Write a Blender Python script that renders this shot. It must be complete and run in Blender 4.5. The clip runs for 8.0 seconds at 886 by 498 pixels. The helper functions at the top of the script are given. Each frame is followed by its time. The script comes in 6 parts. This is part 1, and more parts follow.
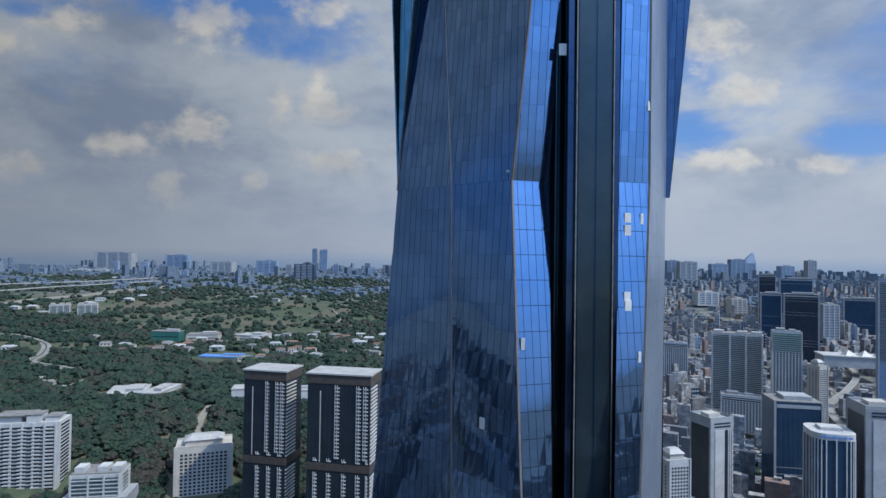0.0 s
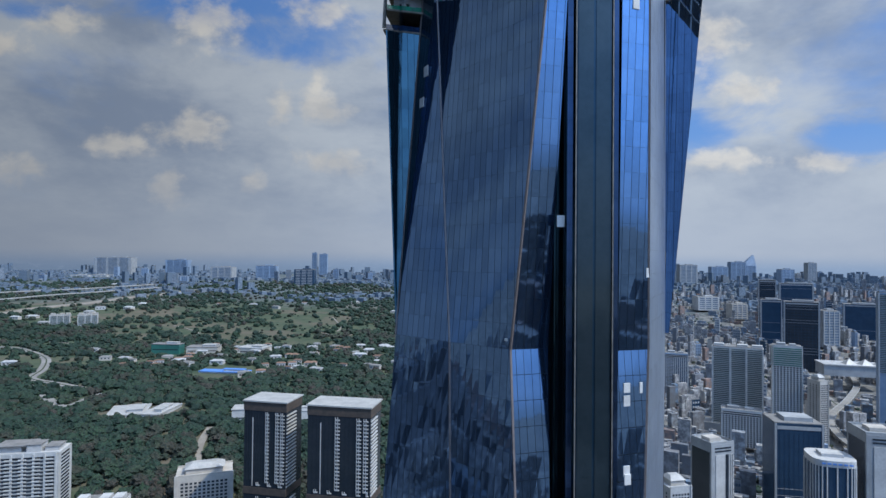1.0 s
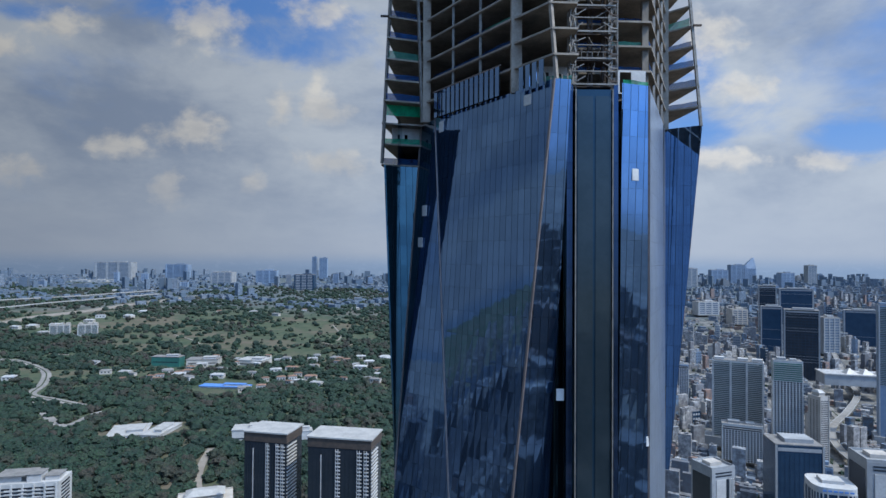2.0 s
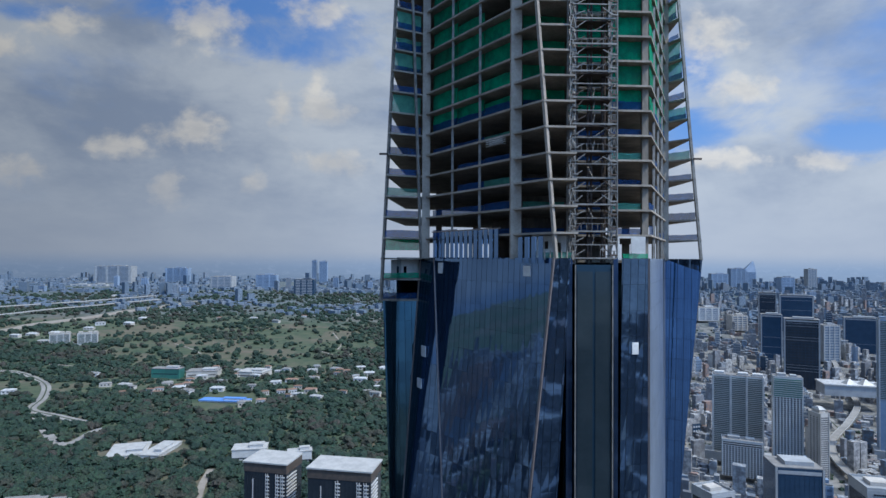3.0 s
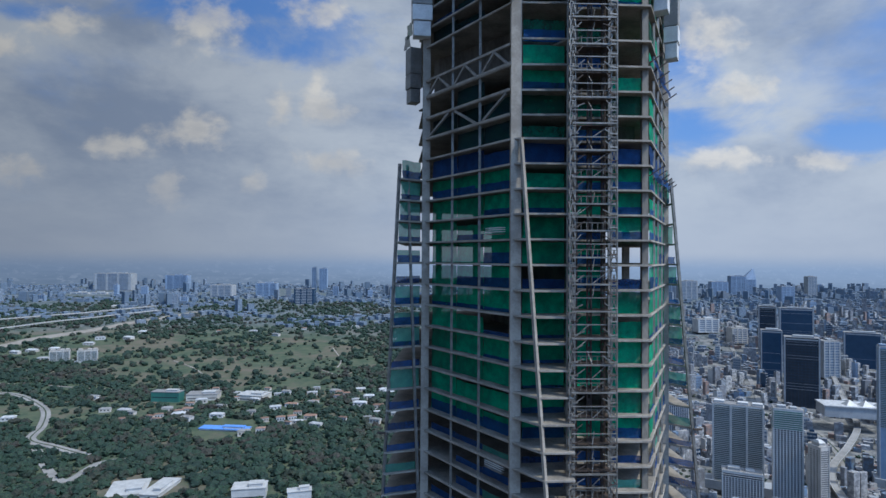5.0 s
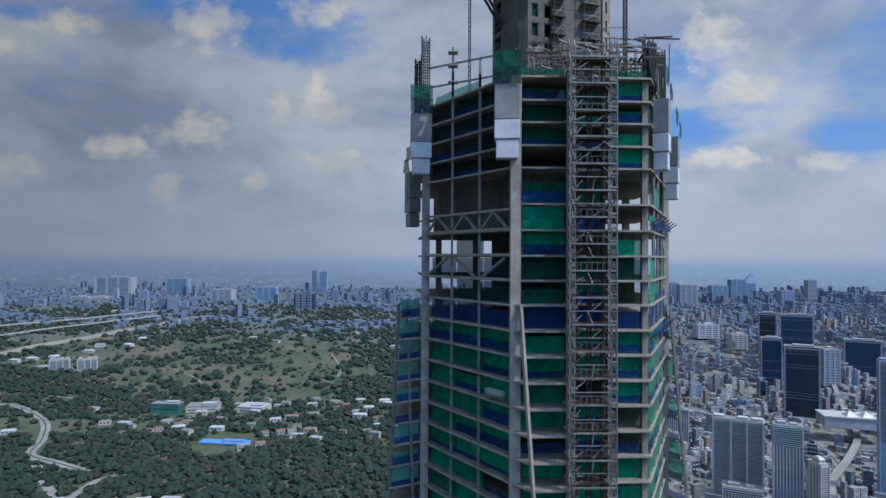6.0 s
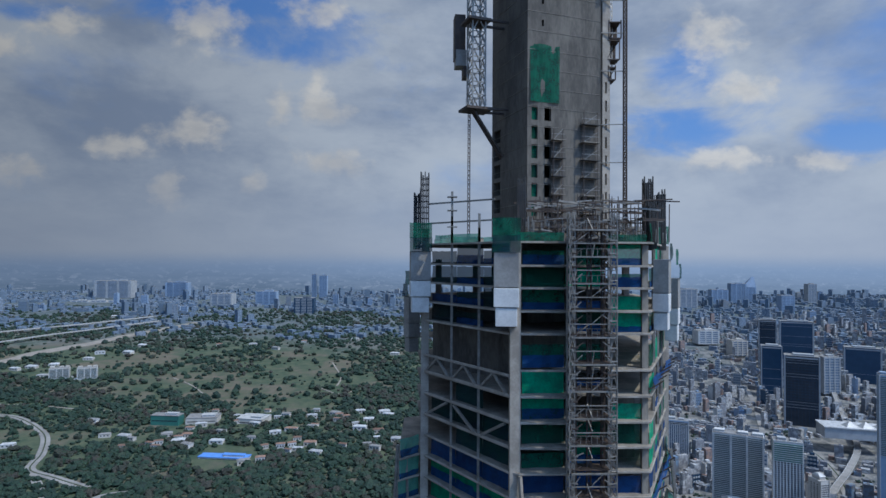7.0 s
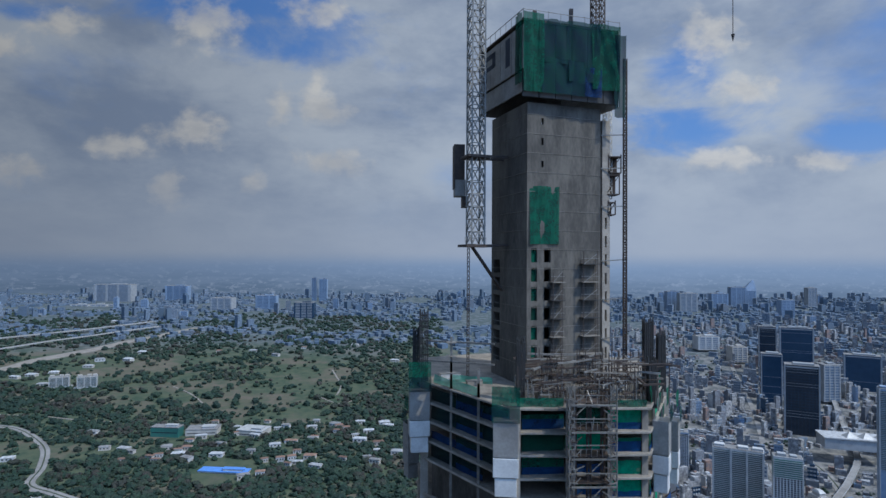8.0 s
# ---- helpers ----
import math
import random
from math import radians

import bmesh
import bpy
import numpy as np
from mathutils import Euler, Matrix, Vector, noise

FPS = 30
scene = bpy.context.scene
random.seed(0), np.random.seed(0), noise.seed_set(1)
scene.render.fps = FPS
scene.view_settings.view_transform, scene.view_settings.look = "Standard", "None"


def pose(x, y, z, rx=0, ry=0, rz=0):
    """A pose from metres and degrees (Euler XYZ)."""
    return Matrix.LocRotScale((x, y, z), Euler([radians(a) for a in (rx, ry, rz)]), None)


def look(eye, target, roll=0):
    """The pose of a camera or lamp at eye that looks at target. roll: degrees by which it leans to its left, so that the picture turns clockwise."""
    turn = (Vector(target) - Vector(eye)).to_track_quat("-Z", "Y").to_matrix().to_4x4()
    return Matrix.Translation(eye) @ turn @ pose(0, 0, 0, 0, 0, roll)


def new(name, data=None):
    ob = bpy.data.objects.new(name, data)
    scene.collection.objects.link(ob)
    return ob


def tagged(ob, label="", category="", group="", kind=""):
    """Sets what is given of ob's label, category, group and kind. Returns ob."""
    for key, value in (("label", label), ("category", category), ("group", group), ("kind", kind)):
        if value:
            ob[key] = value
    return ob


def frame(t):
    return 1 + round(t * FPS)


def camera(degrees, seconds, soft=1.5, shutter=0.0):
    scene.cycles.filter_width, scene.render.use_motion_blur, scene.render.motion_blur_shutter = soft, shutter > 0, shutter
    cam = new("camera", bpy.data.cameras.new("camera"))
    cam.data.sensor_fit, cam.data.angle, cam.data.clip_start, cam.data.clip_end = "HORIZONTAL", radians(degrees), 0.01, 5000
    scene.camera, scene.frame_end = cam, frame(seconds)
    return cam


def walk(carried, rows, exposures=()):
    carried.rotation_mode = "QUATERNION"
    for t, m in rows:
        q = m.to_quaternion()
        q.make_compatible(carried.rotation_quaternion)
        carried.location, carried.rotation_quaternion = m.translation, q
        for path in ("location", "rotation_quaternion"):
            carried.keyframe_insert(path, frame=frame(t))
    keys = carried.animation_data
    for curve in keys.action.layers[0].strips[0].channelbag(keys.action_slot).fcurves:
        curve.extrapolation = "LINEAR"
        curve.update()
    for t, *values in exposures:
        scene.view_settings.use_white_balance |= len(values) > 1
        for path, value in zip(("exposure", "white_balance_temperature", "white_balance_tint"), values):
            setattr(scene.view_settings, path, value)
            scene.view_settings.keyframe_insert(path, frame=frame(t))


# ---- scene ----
cam = camera(75.0, 8.0, soft=1.5)
RISE = 26.6
ROLL = {0: -0.8, 0.5: -0.7, 1: -0.55, 1.5: -0.42}
PATH = [(t, pose(0, 0, 200 + RISE * t, 90.95, ROLL.get(t, -0.35), 0))
        for t in (0, 0.5, 1, 1.5, 3, 3.5, 4, 4.5, 5, 6.5, 7, 7.5, 8)]
walk(cam, PATH, [(0, 0.1, 6300, 4), (1.5, 0.16, 6250, 4), (3.5, 0.22, 6150, 4), (5, 0.15, 6100, 4), (6.5, 0.0, 6000, 4), (8, -0.14, 5950, 4)])

# ---- world, sun ----
SUN_AZ, SUN_EL = 121.0, 53.0     # degrees from the view's heading to the right, and above the horizon


def math_node(tree, op, a, b=None, c=None):
    n = tree.nodes.new("ShaderNodeMath")
    n.operation = op
    for i, v in enumerate((a, b, c)):
        if v is None:
            continue
        if isinstance(v, (int, float)):
            n.inputs[i].default_value = v
        else:
            tree.links.new(v, n.inputs[i])
    return n.outputs[0]


def mix_colour(tree, fac, a, b):
    n = tree.nodes.new("ShaderNodeMix")
    n.data_type = "RGBA"
    for sock, v in ((n.inputs[0], fac), (n.inputs[6], a), (n.inputs[7], b)):
        if isinstance(v, (int, float)):
            sock.default_value = v
        elif isinstance(v, tuple):
            sock.default_value = (*v, 1) if len(v) == 3 else v
        else:
            tree.links.new(v, sock)
    return n.outputs[2]


def smooth(tree, v, lo, hi, a=0.0, b=1.0):
    n = tree.nodes.new("ShaderNodeMapRange")
    n.interpolation_type = "SMOOTHSTEP"
    tree.links.new(v, n.inputs[0])
    for i, x in enumerate((lo, hi, a, b)):
        n.inputs[i + 1].default_value = x
    return n.outputs[0]


def noise_tex(tree, vec, scale, detail=4.0, rough=0.55, distort=0.0):
    n = tree.nodes.new("ShaderNodeTexNoise")
    n.inputs["Scale"].default_value = scale
    n.inputs["Detail"].default_value = detail
    n.inputs["Roughness"].default_value = rough
    n.inputs["Distortion"].default_value = distort
    if vec is not None:
        tree.links.new(vec, n.inputs["Vector"])
    return n.outputs["Fac"]


def combine(tree, x, y, z):
    n = tree.nodes.new("ShaderNodeCombineXYZ")
    for i, v in enumerate((x, y, z)):
        if isinstance(v, (int, float)):
            n.inputs[i].default_value = v
        else:
            tree.links.new(v, n.inputs[i])
    return n.outputs[0]


def make_world():
    """Blue tropical sky under broken cloud; below it the far plain in haze."""
    w = bpy.data.worlds.new("sky")
    w.use_nodes = True
    scene.world = w
    t = w.node_tree
    t.nodes.clear()
    sky = t.nodes.new("ShaderNodeTexSky")
    sky.sky_type = "NISHITA"
    sky.sun_disc = False
    sky.sun_elevation, sky.sun_rotation = radians(SUN_EL), radians(SUN_AZ)
    sky.air_density, sky.dust_density = 1.0, 1.0
    sky_scaled = t.nodes.new("ShaderNodeVectorMath")
    sky_scaled.operation = "MULTIPLY"
    t.links.new(sky.outputs[0], sky_scaled.inputs[0])
    sky_scaled.inputs[1].default_value = (0.075, 0.085, 0.105)
    co = t.nodes.new("ShaderNodeTexCoord").outputs["Generated"]
    sep = t.nodes.new("ShaderNodeSeparateXYZ")
    t.links.new(co, sep.inputs[0])
    x, y, z = sep.outputs
    ahead = math_node(t, "MAXIMUM", y, 0.05)
    u, v = math_node(t, "DIVIDE", x, ahead), math_node(t, "DIVIDE", z, ahead)
    front = smooth(t, y, 0.05, 0.3)
    # broken cloud deck
    soft = combine(t, math_node(t, "MULTIPLY", x, 2.2), math_node(t, "MULTIPLY", y, 2.2), math_node(t, "MULTIPLY", z, 4.6))
    big = noise_tex(t, soft, 1.1, 5.0, 0.5, 0.15)
    wisp = noise_tex(t, soft, 3.2, 7.0, 0.62, 0.35)
    amount = math_node(t, "ADD", math_node(t, "MULTIPLY", big, 0.72), math_node(t, "MULTIPLY", wisp, 0.28))

    def spot(cu, cv, ru, rv, rough):
        """1 inside an uneven oval round the bearing cu and the slope cv, 0 outside."""
        du = math_node(t, "DIVIDE", math_node(t, "SUBTRACT", u, cu), ru)
        dv = math_node(t, "DIVIDE", math_node(t, "SUBTRACT", v, cv), rv)
        d = math_node(t, "SQRT", math_node(t, "ADD", math_node(t, "MULTIPLY", du, du), math_node(t, "MULTIPLY", dv, dv)))
        return math_node(t, "ADD", d, math_node(t, "MULTIPLY", math_node(t, "SUBTRACT", rough, 0.5), 2.6))
    ragged = math_node(t, "ADD", math_node(t, "MULTIPLY", big, 0.4), math_node(t, "MULTIPLY", wisp, 0.6))
    gaps = None
    for cu, cv, ru, rv in ((-0.20, 0.385, 0.20, 0.075), (-0.08, 0.33, 0.10, 0.05), (-0.33, 0.44, 0.18, 0.04), (-0.72, 0.43, 0.10, 0.03), (0.43, 0.22, 0.13, 0.05), (0.40, 0.33, 0.08, 0.06), (0.72, 0.21, 0.09, 0.035)):
        g = smooth(t, spot(cu, cv, ru, rv, ragged), 1.6, 0.1)
        gaps = g if gaps is None else math_node(t, "MAXIMUM", gaps, g)
    gaps = math_node(t, "MULTIPLY", gaps, front)
    cover = smooth(t, math_node(t, "SUBTRACT", amount, math_node(t, "MULTIPLY", gaps, 0.27)), 0.19, 0.47)
    clear = smooth(t, y, 0.1, -0.35)      # bluer behind
    cover = math_node(t, "MULTIPLY", cover, math_node(t, "SUBTRACT", 1.0, math_node(t, "MULTIPLY", clear, 0.55)))
    shade = noise_tex(t, soft, 1.7, 6.0, 0.6, 0.1)
    cloud = mix_colour(t, smooth(t, shade, 0.32, 0.68), (0.215, 0.25, 0.335), (0.41, 0.43, 0.48))
    blue = mix_colour(t, 0.55, sky_scaled.outputs[0], (0.085, 0.21, 0.56))
    blue = mix_colour(t, math_node(t, "MULTIPLY", clear, 0.8), blue, (0.15, 0.40, 0.92))
    c = mix_colour(t, math_node(t, "MULTIPLY", cover, 0.93), blue, cloud)
    # cumulus heads
    edge = noise_tex(t, combine(t, math_node(t, "MULTIPLY", u, 24.0), math_node(t, "MULTIPLY", v, 30.0), 0.0), 1.0, 6.0, 0.55, 0.0)
    heads = None
    for cu, cv, ru, rv in ((-0.67, 0.405, 0.055, 0.028), (-0.43, 0.222, 0.062, 0.030), (-0.56, 0.197, 0.058, 0.026), (-0.28, 0.258, 0.022, 0.036), (-0.21, 0.262, 0.045, 0.030), (-0.222, 0.30, 0.016, 0.034),
                           (-0.745, 0.150, 0.055, 0.024), (-0.48, 0.118, 0.035, 0.030), (-0.335, 0.132, 0.022, 0.020), (-0.19, 0.165, 0.060, 0.020), (-0.22, 0.425, 0.06, 0.028), (-0.42, 0.41, 0.06, 0.045),
                           (0.46, 0.385, 0.055, 0.045), (0.52, 0.30, 0.06, 0.024), (0.48, 0.175, 0.07, 0.020), (0.66, 0.17, 0.06, 0.018), (-0.78, 0.37, 0.05, 0.02)):
        h = smooth(t, spot(cu, cv, ru * 1.15, rv * 1.15, edge), 1.2, 0.1)
        heads = h if heads is None else math_node(t, "MAXIMUM", heads, h)
    heads = math_node(t, "MULTIPLY", heads, front)
    tone = mix_colour(t, smooth(t, wisp, 0.35, 0.65), (0.46, 0.435, 0.43), (0.64, 0.585, 0.54))
    c = mix_colour(t, math_node(t, "MULTIPLY", heads, 0.72), c, tone)
    # pale haze towards the horizon
    haze = math_node(t, "MULTIPLY", smooth(t, z, 0.20, 0.0, 0.0, 0.8), math_node(t, "SUBTRACT", 1.0, math_node(t, "MULTIPLY", clear, 0.6)))
    c = mix_colour(t, haze, c, (0.315, 0.35, 0.445))
    # brighter towards the sun
    glow = smooth(t, math_node(t, "MULTIPLY_ADD", y, 0.25, x), -0.55, 0.52, 0.69, 1.2)
    sd = (math.sin(radians(SUN_AZ)) * math.cos(radians(SUN_EL)), math.cos(radians(SUN_AZ)) * math.cos(radians(SUN_EL)), math.sin(radians(SUN_EL)))
    near = math_node(t, "ADD", math_node(t, "ADD", math_node(t, "MULTIPLY", x, sd[0]), math_node(t, "MULTIPLY", y, sd[1])), math_node(t, "MULTIPLY", z, sd[2]))
    glow = math_node(t, "ADD", glow, smooth(t, near, 0.45, 1.0, 0.0, 2.6))
    lit = t.nodes.new("ShaderNodeVectorMath")
    lit.operation = "SCALE"
    t.links.new(c, lit.inputs[0])
    t.links.new(glow, lit.inputs["Scale"])
    c = lit.outputs[0]
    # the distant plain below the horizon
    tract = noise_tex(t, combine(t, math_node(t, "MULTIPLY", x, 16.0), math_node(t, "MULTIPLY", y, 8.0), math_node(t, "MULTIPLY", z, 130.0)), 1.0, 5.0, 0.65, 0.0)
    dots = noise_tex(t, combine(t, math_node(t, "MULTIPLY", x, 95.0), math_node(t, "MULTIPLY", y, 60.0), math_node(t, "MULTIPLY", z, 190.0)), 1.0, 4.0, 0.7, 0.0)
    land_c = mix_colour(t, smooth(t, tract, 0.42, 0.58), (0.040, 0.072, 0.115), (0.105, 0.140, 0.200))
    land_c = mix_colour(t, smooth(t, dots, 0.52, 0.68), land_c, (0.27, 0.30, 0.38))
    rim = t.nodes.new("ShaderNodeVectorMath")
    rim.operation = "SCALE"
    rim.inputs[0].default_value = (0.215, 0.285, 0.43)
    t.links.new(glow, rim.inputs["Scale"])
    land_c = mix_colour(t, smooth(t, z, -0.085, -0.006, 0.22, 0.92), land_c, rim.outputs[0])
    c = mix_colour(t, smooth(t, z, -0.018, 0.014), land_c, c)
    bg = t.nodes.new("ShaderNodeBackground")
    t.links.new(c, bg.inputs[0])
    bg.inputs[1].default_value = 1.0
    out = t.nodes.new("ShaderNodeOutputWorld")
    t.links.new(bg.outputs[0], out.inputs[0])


make_world()
sun = new("sun", bpy.data.lights.new("sun", "SUN"))
sun.data.energy, sun.data.angle, sun.data.color = 2.75, radians(1.0), (1.0, 0.93, 0.83)
_d = Vector((math.sin(radians(SUN_AZ)) * math.cos(radians(SUN_EL)), math.cos(radians(SUN_AZ)) * math.cos(radians(SUN_EL)), math.sin(radians(SUN_EL))))
sun.matrix_world = look(_d * 900, (0, 0, 0))

# ---- materials ----


def material(name, a, b=None, scale=0.3, rough=0.8, metal=0.0, bump=0.0, per_object=0.0, island=0.0, detail=5.0, fine=None, stretch=None, alpha=None, ior=None):
    """Two-scale mottled surface. a, b: base colours that a noise of that scale blends."""
    m = bpy.data.materials.new(name)
    m.use_nodes = True
    t = m.node_tree
    p = t.nodes["Principled BSDF"]
    p.inputs["Roughness"].default_value = rough
    p.inputs["Metallic"].default_value = metal
    if ior:
        p.inputs["IOR"].default_value = ior
    b = b or tuple(c * 0.75 for c in a)
    co = t.nodes.new("ShaderNodeTexCoord").outputs["Object"]
    if stretch:
        mp = t.nodes.new("ShaderNodeMapping")
        mp.inputs["Scale"].default_value = stretch
        t.links.new(co, mp.inputs[0])
        co = mp.outputs[0]
    n1 = noise_tex(t, co, scale, detail, 0.6)
    n2 = noise_tex(t, co, fine or scale * 9, 3.0, 0.6)
    f = math_node(t, "ADD", math_node(t, "MULTIPLY", n1, 0.7), math_node(t, "MULTIPLY", n2, 0.3))
    col = mix_colour(t, smooth(t, f, 0.36, 0.64), a, b)
    if per_object or island:
        if per_object:
            r = t.nodes.new("ShaderNodeObjectInfo").outputs["Random"]
        else:
            r = t.nodes.new("ShaderNodeNewGeometry").outputs["Random Per Island"]
        amt = per_object or island
        hsv = t.nodes.new("ShaderNodeHueSaturation")
        t.links.new(math_node(t, "MULTIPLY_ADD", r, 2 * amt, 1 - amt), hsv.inputs["Value"])
        t.links.new(col, hsv.inputs["Color"])
        col = hsv.outputs[0]
    t.links.new(col, p.inputs["Base Color"])
    if alpha is not None:
        p.inputs["Alpha"].default_value = alpha
    if bump:
        bn = t.nodes.new("ShaderNodeBump")
        bn.inputs["Strength"].default_value = bump
        bn.inputs["Distance"].default_value = 0.1
        t.links.new(n2, bn.inputs["Height"])
        t.links.new(bn.outputs[0], p.inputs["Normal"])
    return m


def net_material(name, a, b):
    """Thin debris netting: half lets light through."""
    m = material(name, a, b, 0.6, 0.9, per_object=0.3)
    t = m.node_tree
    p = t.nodes["Principled BSDF"]
    out = t.nodes["Material Output"]
    tr = t.nodes.new("ShaderNodeBsdfTranslucent")
    t.links.new(p.inputs["Base Color"].links[0].from_socket, tr.inputs[0])
    mx = t.nodes.new("ShaderNodeMixShader")
    mx.inputs[0].default_value = 0.45
    t.links.new(p.outputs[0], mx.inputs[1])
    t.links.new(tr.outputs[0], mx.inputs[2])
    clear = t.nodes.new("ShaderNodeBsdfTransparent")
    mx2 = t.nodes.new("ShaderNodeMixShader")
    mx2.inputs[0].default_value = 0.2
    t.links.new(mx.outputs[0], mx2.inputs[1])
    t.links.new(clear.outputs[0], mx2.inputs[2])
    t.links.new(mx2.outputs[0], out.inputs[0])
    return m


GLASS = material("blue_reflective_glass", (0.15, 0.25, 0.41), (0.13, 0.22, 0.37), 0.15, 0.035, 0.92, island=0.12)
GLASS_DARK = material("dark_glass", (0.03, 0.065, 0.10), (0.022, 0.052, 0.082), 0.15, 0.06, 0.5, island=0.1)
GLASS_NAVY = material("navy_glass", (0.06, 0.10, 0.19), (0.045, 0.08, 0.15), 0.15, 0.06, 0.8, per_object=0.1)
# On the wing the dark teal stands in for mirrored woods.
GLASS_TEAL = material("reflection_dark_teal_glass", (0.045, 0.095, 0.12), (0.035, 0.075, 0.10), 0.15, 0.05, 0.85, island=0.15)
FIN = material("satin_pale_cladding", (0.44, 0.51, 0.61), (0.36, 0.43, 0.54), 0.1, 0.34, 0.75, island=0.06)
GLASS_GREY = material("grey_glass", (0.06, 0.085, 0.10), (0.045, 0.068, 0.082), 0.15, 0.08, 0.6, island=0.1)
JOINT = material("dark_joint", (0.012, 0.02, 0.035), None, 1.0, 0.5)
MULLION = material("bronze_mullion", (0.26, 0.21, 0.19), None, 1.0, 0.5, 0.3)
CONCRETE = material("raw_concrete", (0.30, 0.26, 0.21), (0.16, 0.14, 0.115), 0.25, 0.9, bump=0.3, stretch=(1, 1, 0.4))
CORE_CONC = material("core_concrete", (0.17, 0.148, 0.12), (0.075, 0.066, 0.055), 0.16, 0.9, bump=0.4, stretch=(1.5, 1.5, 0.5))
PALE = material("pale_column_concrete", (0.40, 0.345, 0.28), (0.25, 0.215, 0.175), 0.3, 0.85, per_object=0.08)
STEEL = material("galvanised_steel", (0.30, 0.275, 0.24), (0.17, 0.155, 0.135), 0.7, 0.5, 0.3)
RUST = material("dark_rusty_steel", (0.06, 0.045, 0.04), (0.10, 0.07, 0.05), 0.7, 0.7, 0.2)
WHITE = material("white_board", (0.70, 0.68, 0.64), (0.54, 0.52, 0.49), 0.3, 0.6)
GREYBOARD = material("grey_formwork_board", (0.33, 0.31, 0.28), (0.22, 0.205, 0.185), 0.3, 0.7)
NET_G = net_material("green_netting", (0.012, 0.52, 0.25), (0.008, 0.27, 0.15))
NET_B = net_material("blue_netting", (0.015, 0.085, 0.26), (0.012, 0.055, 0.17))
DARKSTEEL = material("dark_painted_steel", (0.03, 0.03, 0.03), (0.05, 0.045, 0.04), 0.5, 0.7)
# Darkened green netting: shade put into the colour on hoods and upper floors.
NET_C = net_material("deep_and_shaded_green_netting", (0.007, 0.17, 0.095), (0.005, 0.085, 0.055))
NET_P = net_material("pale_green_netting", (0.12, 0.42, 0.30), (0.08, 0.30, 0.24))

# ---- mesh helpers ----


def empty(name, at, label, category, group="", kind=""):
    e = new(name)
    e.location = at
    return tagged(e, label, category, group, kind)


def hang(ob, parent):
    """Makes ob a child that keeps its world coordinates; things stand unturned, and parts have no offset of their own."""
    if parent is not None:
        ob.parent = parent
        ob.matrix_parent_inverse = Matrix.Translation(-parent.location) if parent.parent is None else Matrix.Identity(4)


def part(name, bm, mat, parent=None, label=""):
    """Links a bmesh as one mesh object under a thing or a part; world coordinates are kept."""
    me = bpy.data.meshes.new(name)
    bm.to_mesh(me)
    bm.free()
    for m in (mat if isinstance(mat, (list, tuple)) else (mat,)):
        me.materials.append(m)
    ob = new(name, me)
    hang(ob, parent)
    return tagged(ob, label) if label else ob


def mesh_of(name, verts, faces, mat, parent=None):
    me = bpy.data.meshes.new(name)
    me.from_pydata([tuple(v) for v in verts], [], faces)
    for m in (mat if isinstance(mat, (list, tuple)) else (mat,)):
        me.materials.append(m)
    ob = new(name, me)
    hang(ob, parent)
    return ob


def box(bm, c, s, rz=0.0, mat=0):
    m = Matrix.Translation(c) @ Matrix.Rotation(rz, 4, "Z") @ Matrix.Diagonal((*s, 1))
    r = bmesh.ops.create_cube(bm, size=1.0, matrix=m)
    if mat:
        for f in {f for v in r["verts"] for f in v.link_faces}:
            f.material_index = mat


def beam(bm, p, q, w, d=None):
    """A straight bar of w by d metres from p to q."""
    p, q = Vector(p), Vector(q)
    v = q - p
    if v.length < 1e-6:
        return
    rot = v.to_track_quat("Z", "Y").to_matrix().to_4x4()
    bmesh.ops.create_cube(bm, size=1.0, matrix=Matrix.Translation((p + q) / 2) @ rot @ Matrix.Diagonal((w, d or w, v.length, 1)))


def prism(bm, pts, z0, z1):
    lo = [bm.verts.new((x, y, z0)) for x, y in pts]
    hi = [bm.verts.new((x, y, z1)) for x, y in pts]
    n = len(pts)
    fs = [bm.faces.new(hi), bm.faces.new(lo[::-1])]
    for i in range(n):
        fs.append(bm.faces.new((lo[i], lo[(i + 1) % n], hi[(i + 1) % n], hi[i])))
    return fs


def lerp(a, b, s):
    return tuple(p + (q - p) * s for p, q in zip(a, b))


def step(e0, e1, v):
    s = min(1.0, max(0.0, (v - e0) / (e1 - e0)))
    return s * s * (3 - 2 * s)


# ---- ground ----


def land(x, y):
    """Height of the ground: a wooded hill ahead to one side, a lower town on the other, rising far off."""
    ref = max(math.hypot(x, y), 150.0)
    s = step(0.22, -0.08, x / ref) if y > 0 else 0.35
    base = -95 + 100 * s
    base -= 45 * s * step(800, 560, ref)
    far = step(1700, 4200, math.hypot(x, y))
    return base + (92 - base) * far * 0.95 + 6 * noise.noise((x / 260, y / 260, 0)) * s


